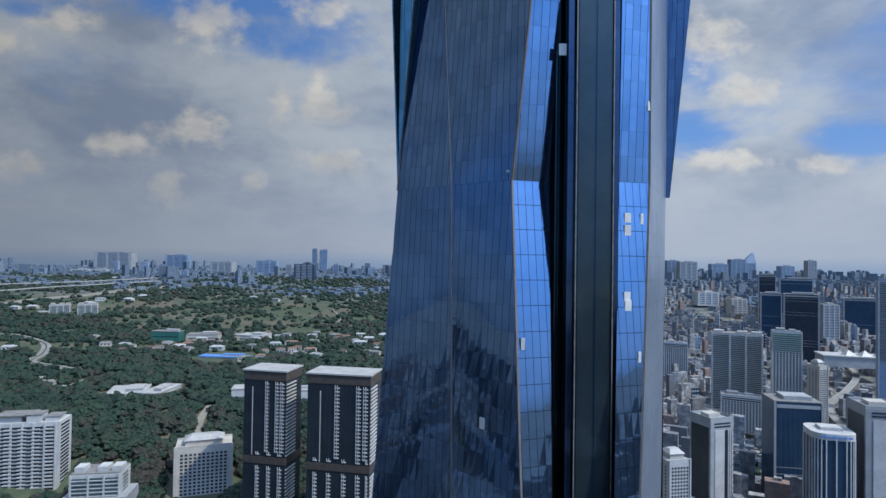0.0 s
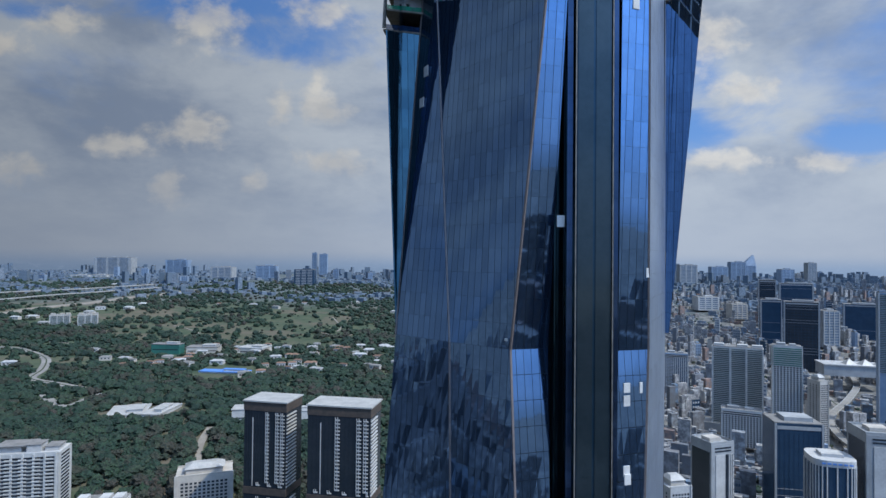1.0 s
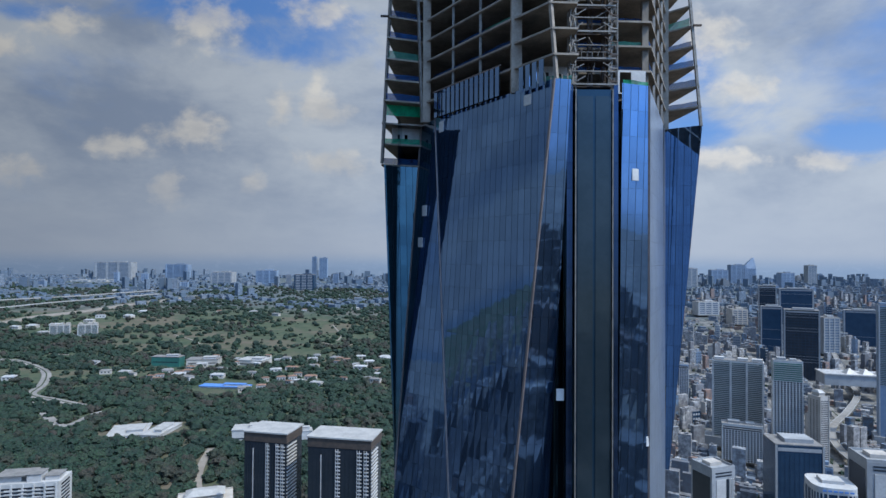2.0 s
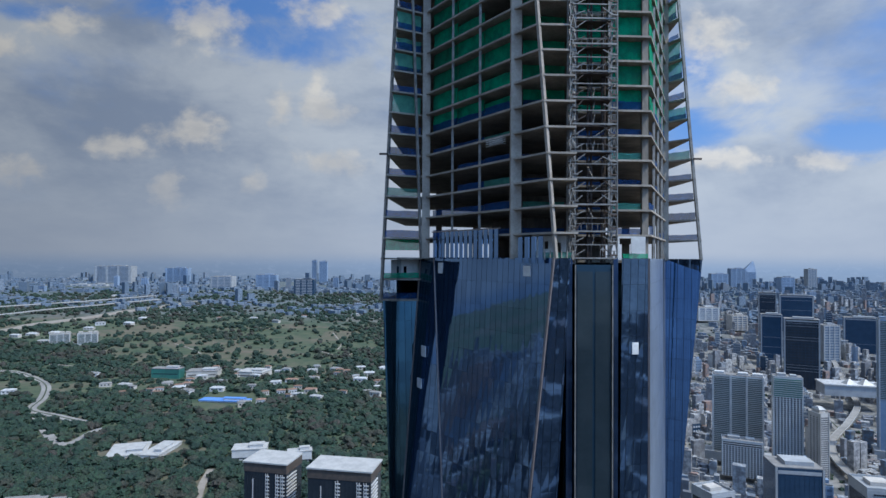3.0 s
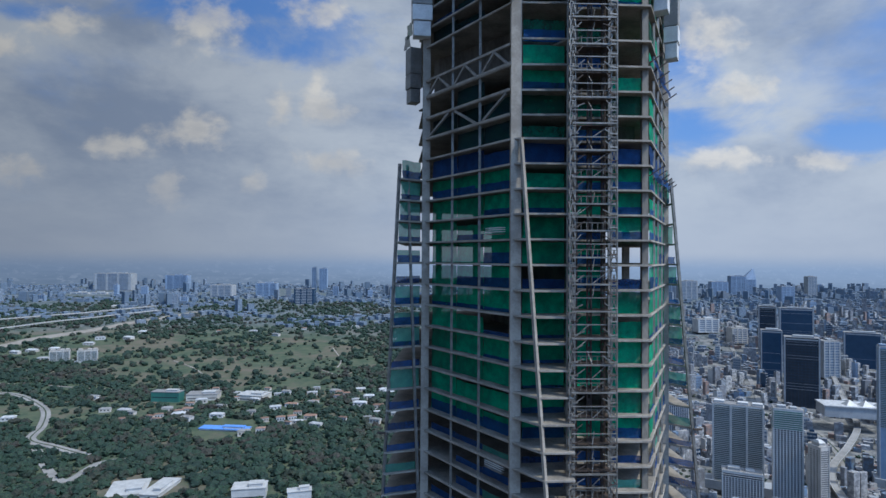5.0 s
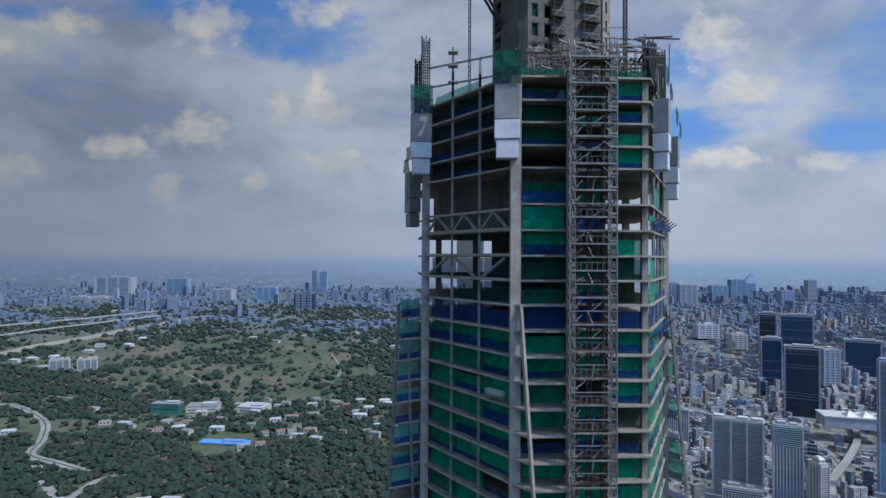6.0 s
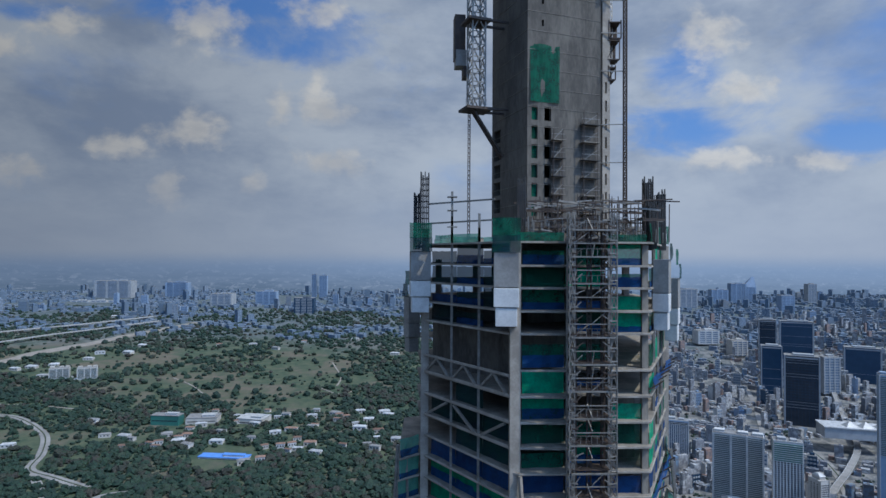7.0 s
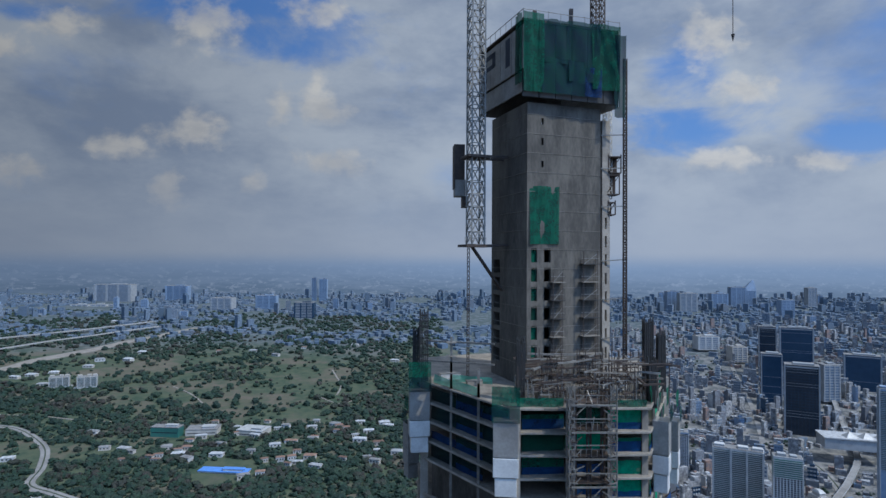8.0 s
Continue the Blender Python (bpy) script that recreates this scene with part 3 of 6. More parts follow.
def nets():
    """Netting bay by bay, set back behind the slab edges: blue guards on the lowest floors, then green sheets, blue-hemmed further up, a blue band under the belt floors."""
    rng = random.Random(7)
    c4, a, r, e3 = (-2.6, 113.9), (11.9, 93.6), (33.35, 93.7), (45.2, 118.2)
    marks = [0.04, 0.36, 0.67, 0.97]
    for i in range(len(LEVELS) - 1):
        z0, z1 = LEVELS[i], LEVELS[i + 1] - 0.42
        h = z1 - z0
        b, sl, sr = sides((z0 + z1) / 2)
        bays = [("left", lerp(c4, a, marks[k]), lerp(c4, a, marks[k + 1])) for k in range(3)]
        bays += [("front", (12.9, 94.0), (19.8, 94.6)), ("front", (26.9, 94.3), (32.4, 94.5)), ("hoist", (20.2, 95.2), (26.5, 95.2))]
        bays += [("right", lerp(r, e3, k / 4 + 0.02), lerp(r, e3, (k + 1) / 4 - 0.02)) for k in range(4)]
        if z0 < 349:
            bays += [("wing", (sl[0] + 0.4, sl[1] + 0.6), (-4.6, 113.6)), ("wing", (45.8, 118.2), (sr[0] - 0.4, sr[1] + 0.6))]
        hem = rng.uniform(0.3, 0.6)      # a floor's hem hangs at one height all round
        for where, p, q in bays:
            seed = rng.random()
            if z0 > 388.0 or (363 < z0 < 374 and where == "left"):
                continue
            if z0 < 303:      # open floors with guards
                if seed < (0.9 if where != "right" else 0.5):
                    hang_net(p, q, z0 + 0.02, z0 + rng.uniform(1.0, 1.7), NET_B if rng.random() < 0.8 else NET_P, "guard_net", 0.15, 6, tower, seed)
                continue
            if where == "wing":
                if z0 > 306 and seed < (0.75 if z0 > 318 else 0.4):
                    hang_net(p, q, z0 + 0.02, z1 - 0.1 - h * rng.choice((0, 0, 0.3)), NET_P, "edge_net", 0.2, 6, tower, seed)
                if rng.random() < 0.75:
                    hang_net((p[0], p[1] - 0.2), (q[0], q[1] - 0.2), z0 + 0.02, z0 + rng.uniform(0.9, 1.6), NET_B, "guard_net", 0.3, 6, tower, seed)
                continue
            if 346 < z0 < 351:      # the blue band
                hang_net(p, q, z0 + 0.02, z1 - rng.choice((0.0, 0.0, 0.8)), NET_B, "blue_net", 0.25, 7, tower, seed)
                continue
            if z0 > 351:
                if seed < (0.72 if where != "left" else 0.55):
                    top = z1 - (0.0 if rng.random() < 0.6 else h * 0.3)
                    hang_net(p, q, z0 + 0.02, top, rng.choice((NET_G, NET_C, NET_C)) if where != "left" else NET_D, "green_net", 0.2, 7, tower, seed)
                if rng.random() < 0.36:
                    hang_net((p[0], p[1] - 0.2), (q[0], q[1] - 0.2), z0 + 0.02, z0 + h * rng.uniform(0.3, 0.6), NET_B, "blue_net", 0.25, 7, tower, seed + 1)
                continue
            lowest, upper = z0 < 307, z0 > 325
            if seed < (0.96 if not upper else 0.86):
                hang_net(p, q, z0 + 0.02, z1 - (0.0 if rng.random() < 0.85 else h * 0.22), NET_G, "green_net", 0.15, 7, tower, seed)
            if rng.random() < (0.9 if lowest else 0.55 if upper else 0.3):
                share = hem + rng.uniform(-0.06, 0.06) if upper or lowest else rng.uniform(0.15, 0.3)
                hang_net((p[0], p[1] - 0.2), (q[0], q[1] - 0.2), z0 + 0.02, z0 + h * share, NET_B, "blue_net", 0.2, 7, tower, seed + 1)


nets()


def trusses():
    """Diagonal steel in the belt floors."""
    c4, a = (-3.9, 113.0), (11.0, 91.9)
    marks = [0.03, 0.36, 0.67, 0.98]

    def pt(s, z):
        return (*lerp(c4, a, s), z)
    for k in range(3):
        s0, s1 = marks[k], marks[k + 1]
        sm = (s0 + s1) / 2
        for p, q in ((pt(s0 + 0.03, 364.6), pt(sm, 367.4)), (pt(sm, 367.4), pt(s1 - 0.03, 364.6))):
            bm = bmesh.new()
            beam(bm, p, q, 0.4, 0.4)
            part("diagonal", bm, STEEL, tower)
        up = k != 1
        bm = bmesh.new()
        beam(bm, pt(s0 + 0.04, 356.5 if up else 359.8), pt(s1 - 0.04, 359.8 if up else 356.5), 0.42, 0.42)
        part("diagonal", bm, STEEL, tower)
    for z in (364.5, 367.6, 360.3, 356.3):
        for k in range(3):
            bm = bmesh.new()
            beam(bm, pt(marks[k], z), pt(marks[k + 1], z), 0.36, 0.4)
            part("belt_beam", bm, PALE, tower)
    # edge beams on the bare floors
    for z in LEVELS:
        b, sl, sr = sides(z)
        runs = [((-3.9, 113.1), (10.9, 92.1)), ((33.5, 93.2), (45.5, 118.0)), ((26.6, 92.8), (33.5, 93.1))]
        runs.append((b, (20.0, b[1] + 0.2)) if z < 353 else ((11.2, 92.1), (20.0, 92.3)))
        if 366 < z < 370:
            runs.pop(0)
        if z < 353:
            runs.append(((11.1, 92.2), b))
        if z < 351:
            runs += [(sl, (-3.9, 113.2)), ((45.4, 117.8), sr)]
        for p, q in runs:
            bm = bmesh.new()
            beam(bm, (*p, z - 0.17), (*q, z - 0.17), 0.28, 0.3)
            part("edge_beam", bm, PALE, tower)


trusses()


def jump_forms():
    """Pale climbing boxes clamped round the column heads, with blue and green netting over them."""
    for x, y, z, w, rz in ((10.1, 91.9, 0.0, 4.0, -6), (-4.4, 111.5, 0.3, 3.9, 8), (36.6, 96.6, -1.0, 3.0, 62), (43.4, 109.5, -4.5, 3.0, 62), (-6.6, 124.0, -9.2, 3.0, -65)):
        e = empty("climbing_form", (x, y, 375.5 + z), "pale grey and white climbing form box on a column head", "formwork", "forms on the column heads")
        t = radians(rz)
        upper = None
        for name, dz, h, ww, mat in (("upper_box", 9.0, 5.6, 1.0, GREYBOARD), ("middle_box", 4.6, 3.0, 1.0, WHITE if y < 115 else GREYBOARD), ("lower_box", 1.5, 2.9, 0.86, WHITE if y < 115 else GREYBOARD)):
            bm = bmesh.new()
            box(bm, (x, y, 375.5 + z + dz), (w * ww, 2.6 * ww, h), t)
            bmesh.ops.bevel(bm, geom=bm.edges[:], offset=0.08, segments=1, affect="EDGES")
            made = part(name, bm, mat, e)
            upper = made if name == "upper_box" else upper
        d = Vector((math.cos(t), math.sin(t))) * (w / 2 + 0.2)
        n = Vector((math.sin(t), -math.cos(t))) * 1.4
        # hoods take the darkened netting in place of the shade on them
        hang_net((x - d.x + n.x, y - d.y + n.y), (x + d.x + n.x, y + d.y + n.y), 387.2 + z, 390.0 + z, NET_D, "blue_hood", 0.3, 8, upper)
        hang_net((x - d.x + n.x * 0.6, y - d.y + n.y * 0.6), (x + d.x + n.x * 0.6, y + d.y + n.y * 0.6), 389.8 + z, 392.8 + z, NET_C, "green_hood", 0.3, 8, upper)


jump_forms()


def rebar_cages():
    for x, y, z0, z1, w in ((-3.6, 112.6, 389, 402.5, 1.5), (-5.2, 114.4, 388, 399.5, 1.2), (13.0, 96.5, 388, 399.5, 1.2), (39.0, 110.0, 388, 401.5, 1.5), (35.2, 97.5, 388, 396.0, 1.2), (41.3, 109.5, 388, 399.0, 1.3)):
        e = empty("rebar_cage", (x, y, z0), "dark rusty rebar cage standing on a column head", "rebar cage", "rebar cages on the deck")
        rng = random.Random(int(x * 10))
        for i in range(5):
            for j in range(5):
                if 0 < i < 4 and 0 < j < 4:
                    continue
                bm = bmesh.new()
                px, py = x + (i / 4 - 0.5) * w, y + (j / 4 - 0.5) * w
                beam(bm, (px, py, z0), (px + rng.uniform(-0.08, 0.08), py, z1 + rng.uniform(-1.0, 0.6)), 0.2)
                part("bar", bm, DARKSTEEL, e)
        for k in range(int((z1 - z0) / 1.1)):
            bm = bmesh.new()
            z = z0 + 0.6 + k * 1.1
            for s in (-1, 1):
                box(bm, (x, y + s * w / 2, z), (w + 0.2, 0.12, 0.14))
                box(bm, (x + s * w / 2, y, z), (0.12, w + 0.2, 0.14))
            part("hoop", bm, DARKSTEEL, e)


rebar_cages()


def lattice(e, x, y, z0, z1, w, bay, leg, brace, mat, rz=0.0, chunk=4):
    """A square lattice mast, section by section."""
    c, s = math.cos(rz), math.sin(rz)

    def corner(i):
        u, v = ((-1, -1), (1, -1), (1, 1), (-1, 1))[i % 4]
        u, v = u * w / 2, v * w / 2
        return x + u * c - v * s, y + u * s + v * c
    n = max(1, round((z1 - z0) / bay))
    h = (z1 - z0) / n
    k = 0
    while k < n:
        m = min(chunk, n - k)
        bm = bmesh.new()
        for i in range(4):
            beam(bm, (*corner(i), z0 + k * h), (*corner(i), z0 + (k + m) * h), leg)
            for j in range(m):
                za = z0 + (k + j) * h
                a, b = corner(i), corner(i + 1)
                mid = ((a[0] + b[0]) / 2, (a[1] + b[1]) / 2)
                beam(bm, (*a, za), (*mid, za + h), brace)
                beam(bm, (*mid, za + h), (*b, za), brace)
                beam(bm, (*a, za), (*b, za), brace)
        part("mast_section", bm, mat, e)
        k += m


def hoist_tower():
    e = empty("construction_hoist", (22.8, 90, 279.0), "tall grey scaffold hoist tower tied to the bare floors", "hoist")
    lattice(e, 19.6, 88.4, 279.2, 393.5, 0.9, 1.9, 0.13, 0.09, STEEL, 0.3, 6)
    lattice(e, 26.3, 88.8, 279.2, 393.5, 0.9, 1.9, 0.13, 0.09, STEEL, -0.2, 6)
    lattice(e, 22.9, 90.5, 279.2, 391.5, 0.6, 2.0, 0.12, 0.08, RUST, 0.0, 6)
    lattice(e, 20.7, 90.6, 279.2, 392.0, 0.5, 2.0, 0.11, 0.08, RUST, 0.1, 6)
    lattice(e, 25.1, 90.6, 279.2, 392.0, 0.5, 2.0, 0.11, 0.08, RUST, 0.1, 6)
    rng = random.Random(3)
    k = 0
    z = 280.0
    while z < 391:
        bm = bmesh.new()
        yy = rng.uniform(87.6, 88.2)
        beam(bm, (19.6, yy, z), (26.4, yy + 0.2, z), 0.14 if k % 2 else 0.24)
        part("tie", bm, STEEL, e)
        bm = bmesh.new()
        x0 = rng.choice((20.1, 22.9))
        beam(bm, (x0, 88.4, z + 0.1), (x0 + rng.choice((-0.5, 0.6, 2.6)), 89.6, z + 1.9), 0.11)
        part("brace", bm, STEEL, e)
        for x, way in ((20.2, 1), (25.7, -1)):
            bm = bmesh.new()
            beam(bm, (x, 87.9, z + 0.5), (x + way * rng.uniform(0.7, 1.5), 87.9, z + rng.uniform(1.0, 1.6)), 0.13)
            beam(bm, (x - way * 0.9, 88.2, z + 0.5), (x + way * 0.4, 87.8, z + 0.5), 0.16)
            part("swing_arm", bm, rng.choice((STEEL, RUST)), e)
        for x in (19.9, 26.5):
            bm = bmesh.new()
            beam(bm, (x, 88.6, z + 0.4), (x + rng.uniform(-0.3, 0.3), 93.8, z + 0.4), 0.13)
            part("wall_tie", bm, RUST, e)
        if k % 2 == 0:
            bm = bmesh.new()
            box(bm, (22.9, 90.6, z), (6.0, 3.0, 0.12))
            landing = part("landing", bm, RUST, e)
            bm = bmesh.new()
            for u in range(7):
                box(bm, (20.4 + u * 0.85, 88.9, z + 0.65), (0.07, 0.07, 1.2))
            box(bm, (22.9, 88.9, z + 1.25), (5.4, 0.07, 0.08))
            if rng.random() < 0.6:
                part("railing", bm, STEEL, landing)
            else:
                bm.free()
        z += 2.05
        k += 1


hoist_tower()


def cranes_and_masts():
    e = empty("crane_mast", (6.3, 112.5, 415.3), "pale grey lattice crane mast on steel brackets at the core", "crane mast")
    lattice(e, 6.3, 112.5, 415.6, 472, 2.7, 2.5, 0.3, 0.17, CRANE, 0.35, 1)
    bm = bmesh.new()
    for dy in (-0.8, 0.8):
        beam(bm, (6.3, 112.5 + dy, 473), (51.5, 99.6 + dy, 475.2), 0.3)
        for k in range(16):
            a, b = lerp((6.3, 112.5 + dy, 473), (51.5, 99.6 + dy, 475.2), k / 16), lerp((6.3, 112.5, 474.8), (51.5, 99.6, 476.6), (k + 0.5) / 16)
            beam(bm, a, b, 0.16)
    beam(bm, (6.3, 112.5, 474.8), (51.5, 99.6, 476.6), 0.3)
    part("jib", bm, WHITE, e)
    for z, s in ((415.3, 5.4), (432.6, 4.6)):
        bm = bmesh.new()
        box(bm, (6.2, 112.6, z), (s, 4.6, 0.5), 0.35)
        collar = part("collar", bm, RUST, e)
        for dy in (-1.6, 1.6):
            bm = bmesh.new()
            beam(bm, (6.4, 112.5 + dy, z), (12.6, 114.8 + dy, z + 0.2), 0.45)
            part("bracket", bm, RUST, collar)
    for dy in (-1.3, 1.3):
        bm = bmesh.new()
        beam(bm, (5.6, 112.4 + dy, 415.2), (11.8, 116.0 + dy, 406.5), 0.4)
        part("strut", bm, RUST, e)
    bm = bmesh.new()
    for k in range(6):
        box(bm, (4.2 + k * 0.8, 110.3, 416.3), (0.06, 0.06, 1.1))
    box(bm, (6.2, 110.3, 416.8), (4.2, 0.06, 0.08))
    part("guard_rail", bm, STEEL, e)
    e = empty("service_ladder", (4.95, 112.2, 389.0), "thin steel ladder mast below the crane bracket", "ladder mast")
    lattice(e, 4.95, 112.4, 389.3, 415.0, 0.45, 0.9, 0.1, 0.07, RUST, 0.0, 8)
    e = empty("hoist_mast", (35.6, 113.0, 389.0), "slim dark hoist mast tied to the concrete core", "hoist mast")
    lattice(e, 35.6, 113.0, 389.3, 452.3, 0.6, 1.0, 0.13, 0.09, RUST, 0.0, 8)
    for z in (397.5, 405.0, 412.5, 423.0, 430.5, 437.0):
        bm = bmesh.new()
        beam(bm, (30.6, 112.2, z), (35.5, 113.0, z + 0.3), 0.18)
        part("tie_rod", bm, STEEL, e)
    # form platforms on the sides of the core
    e = empty("side_platform", (33.2, 114.0, 420.0), "dark steel climbing platform hung beside the core", "work platform", "climbing platforms")
    for x, z, w, h in ((33.6, 429.8, 2.4, 3.6), (33.2, 425.6, 2.6, 4.2), (33.0, 421.6, 1.4, 2.8)):
        bm = bmesh.new()
        box(bm, (x, 114.4, z), (w, 3.0, 0.2))
        box(bm, (x, 114.4, z + h - 0.4), (w, 3.0, 0.2))
        box(bm, (x + 0.2, 115.6, z + h / 2), (w - 0.5, 0.3, h - 0.4))
        for u in (-1, 1):
            box(bm, (x + u * w / 2, 113.0, z + h / 2), (0.2, 0.2, h))
            beam(bm, (x - w / 2, 113.0, z), (x + w / 2, 113.0, z + h - 0.4), 0.12)
        part("deck", bm, RUST, e)
    lat = empty("inner_mast", (33.2, 115.0, 425.0), "pale lattice mast behind the core edge", "lattice mast")
    lattice(lat, 33.0, 116.0, 425.0, 446.0, 1.3, 1.6, 0.14, 0.1, WHITE, 0.2, 6)
    e = empty("side_platform", (3.4, 118.0, 424.6), "dark boarded climbing platform beside the crane mast", "work platform", "climbing platforms")
    for x, z, h, mat in ((3.1, 431.6, 9.0, RUST), (3.3, 427.2, 3.4, GREYBOARD), (4.4, 424.4, 2.2, RUST)):
        bm = bmesh.new()
        box(bm, (x, 118.5, z), (2.2 if h > 3 else 1.2, 3.0, h), 0.1)
        bmesh.ops.bevel(bm, geom=bm.edges[:], offset=0.08, segments=1, affect="EDGES")
        part("panel", bm, mat, e)
    e = empty("crane_hook", (50.3, 100.0, 451.0), "crane hook hanging on a thin steel cable", "crane hook")
    bm = bmesh.new()
    beam(bm, (50.3, 100, 452.2), (50.3, 100, 475.3), 0.1)
    part("cable", bm, RUST, e)
    bm = bmesh.new()
    bmesh.ops.create_cone(bm, cap_ends=True, segments=8, radius1=0.15, radius2=0.32, depth=0.8, matrix=Matrix.Translation((50.3, 100, 451.8)))
    bmesh.ops.create_cone(bm, cap_ends=True, segments=8, radius1=0.05, radius2=0.12, depth=0.5, matrix=Matrix.Translation((50.3, 100, 451.2)))
    part("hook_block", bm, RUST, e)


cranes_and_masts()


def access_scaffold():
    """Pole scaffolds with small platforms up the front of the core."""
    for s0, s1, z1 in ((0.74, 0.93, 413.0), (0.33, 0.45, 409.0)):
        a, b = lerp(CORE[0], CORE[1], s0), lerp(CORE[0], CORE[1], s1)
        e = empty("access_scaffold", (a[0], a[1] - 1.0, 389.1), "rusty pole scaffold with small platforms against the core", "scaffold", "scaffolds on the core")
        for p in (a, b):
            for o in (-0.3, -1.5):
                bm = bmesh.new()
                beam(bm, (p[0], p[1] + o, 389.1), (p[0], p[1] + o, z1 + (1.4 if o < -1 else 0)), 0.12)
                part("pole", bm, RUST, e)
        z = 391.5
        while z < z1:
            bm = bmesh.new()
            box(bm, ((a[0] + b[0]) / 2, (a[1] + b[1]) / 2 - 0.9, z), (b[0] - a[0] + 0.9, 1.5, 0.14), 0.34)
            part("platform", bm, DARKSTEEL if int(z) % 2 else CONCRETE, e)
            bm = bmesh.new()
            beam(bm, (a[0] - 0.4, a[1] - 1.5, z + 1.1), (b[0] + 0.4, b[1] - 1.5, z + 1.1), 0.09)
            beam(bm, (a[0], a[1] - 1.5, z), (b[0], b[1] - 1.5, z + 2.0), 0.09)
            part("rail", bm, STEEL, e)
            z += 3.4


access_scaffold()


def formwork_crown():
    """The climbing form at the head of the core: boards on one side, netting on the other."""
    e = empty("core_formwork", (20, 115, 441.0), "boarded and green-netted climbing formwork on the core head", "formwork")

    def out(i, r):
        c = Vector((20.35, 116.6))
        p = Vector(CORE[i])
        return tuple(p + (p - c).normalized() * r)
    left, front, right, back = out(3, 2.6), out(0, 2.6), out(1, 3.6), out(2, 2.6)

    def board(p, q, z0, z1, mat, name, thick=0.3, inset=0.0):
        d = Vector((q[0] - p[0], q[1] - p[1]))
        n = Vector((-d.y, d.x)).normalized()
        a, b = Vector(p) + n * inset, Vector(q) + n * inset
        bm = bmesh.new()
        prism(bm, [tuple(a), tuple(b), tuple(b + n * thick), tuple(a + n * thick)], z0, z1)
        return part(name, bm, mat, e)
    for k in range(4):
        board(lerp(left, front, k / 4 + 0.004), lerp(left, front, (k + 1) / 4 - 0.004), 447.6, 455.6, GREYBOARD, "side_board")
    board(left, front, 443.6, 447.3, GREYBOARD, "lower_board", 0.3, 0.35)
    for k in range(6):
        board(lerp(front, right, k / 6 + 0.004), lerp(front, right, (k + 1) / 6 - 0.004), 442.6, 457.0, DARKSTEEL, "screen_panel", 0.25, 0.4)
    board(right, back, 442.0, 457.0, WHITE, "side_board")
    board(back, left, 443.0, 457.0, GREYBOARD, "side_board")
    # plain dark marks painted on the boards
    for s0, s1, z0, z1 in ((0.06, 0.16, 449.3, 454.6), (0.16, 0.36, 453.6, 454.6), (0.30, 0.38, 451.6, 454.6), (0.16, 0.36, 451.4, 452.3), (0.62, 0.72, 449.6, 455.0)):
        p, q = lerp(left, front, s0), lerp(left, front, s1)
        board(p, q, z0, z1, BLUEPAINT, "painted_mark", 0.02, -0.03)
    # netting
    hang_net(lerp(left, front, 0.86), front, 445.0, 458.0, NET_C, "green_net", 0.7, 8, e)
    for a, b, z0, z1, m in ((0.0, 0.2, 443.4, 458, NET_C), (0.2, 0.45, 449, 457.2, NET_D), (0.45, 0.78, 446, 457.4, NET_D), (0.70, 1.0, 445, 457.6, NET_C), (0.62, 0.80, 443.4, 449.0, NET_B), (0.93, 1.06, 440.0, 456.0, NET_D), (0.18, 0.62, 443.4, 450.0, NET_D)):
        hang_net(lerp(front, right, a), lerp(front, right, b), z0, z1, m, "net_sheet", 0.6, 10, e)
    bm = bmesh.new()
    prism(bm, [left, front, right, back], 456.4, 456.7)
    part("top_deck", bm, RUST, e)
    bm = bmesh.new()
    for a, b in ((left, front), (front, right)):
        for k in range(9):
            x, y = lerp(a, b, k / 8)
            box(bm, (x, y, 457.6), (0.09, 0.09, 1.9))
        beam(bm, (*a, 458.4), (*b, 458.4), 0.09)
    part("top_rail", bm, STEEL, e)
    for x, y, h in ((17.0, 108.0, 3.0), (24.5, 111.0, 4.6)):
        bm = bmesh.new()
        box(bm, (x, y, 456.6 + h / 2), (0.7, 0.7, h))
        part("jack_post", bm, RUST, e)
    lattice(e, 30.5, 114.2, 456.7, 468, 2.0, 1.7, 0.2, 0.14, RUST, 0.3, 3)



formwork_crown()


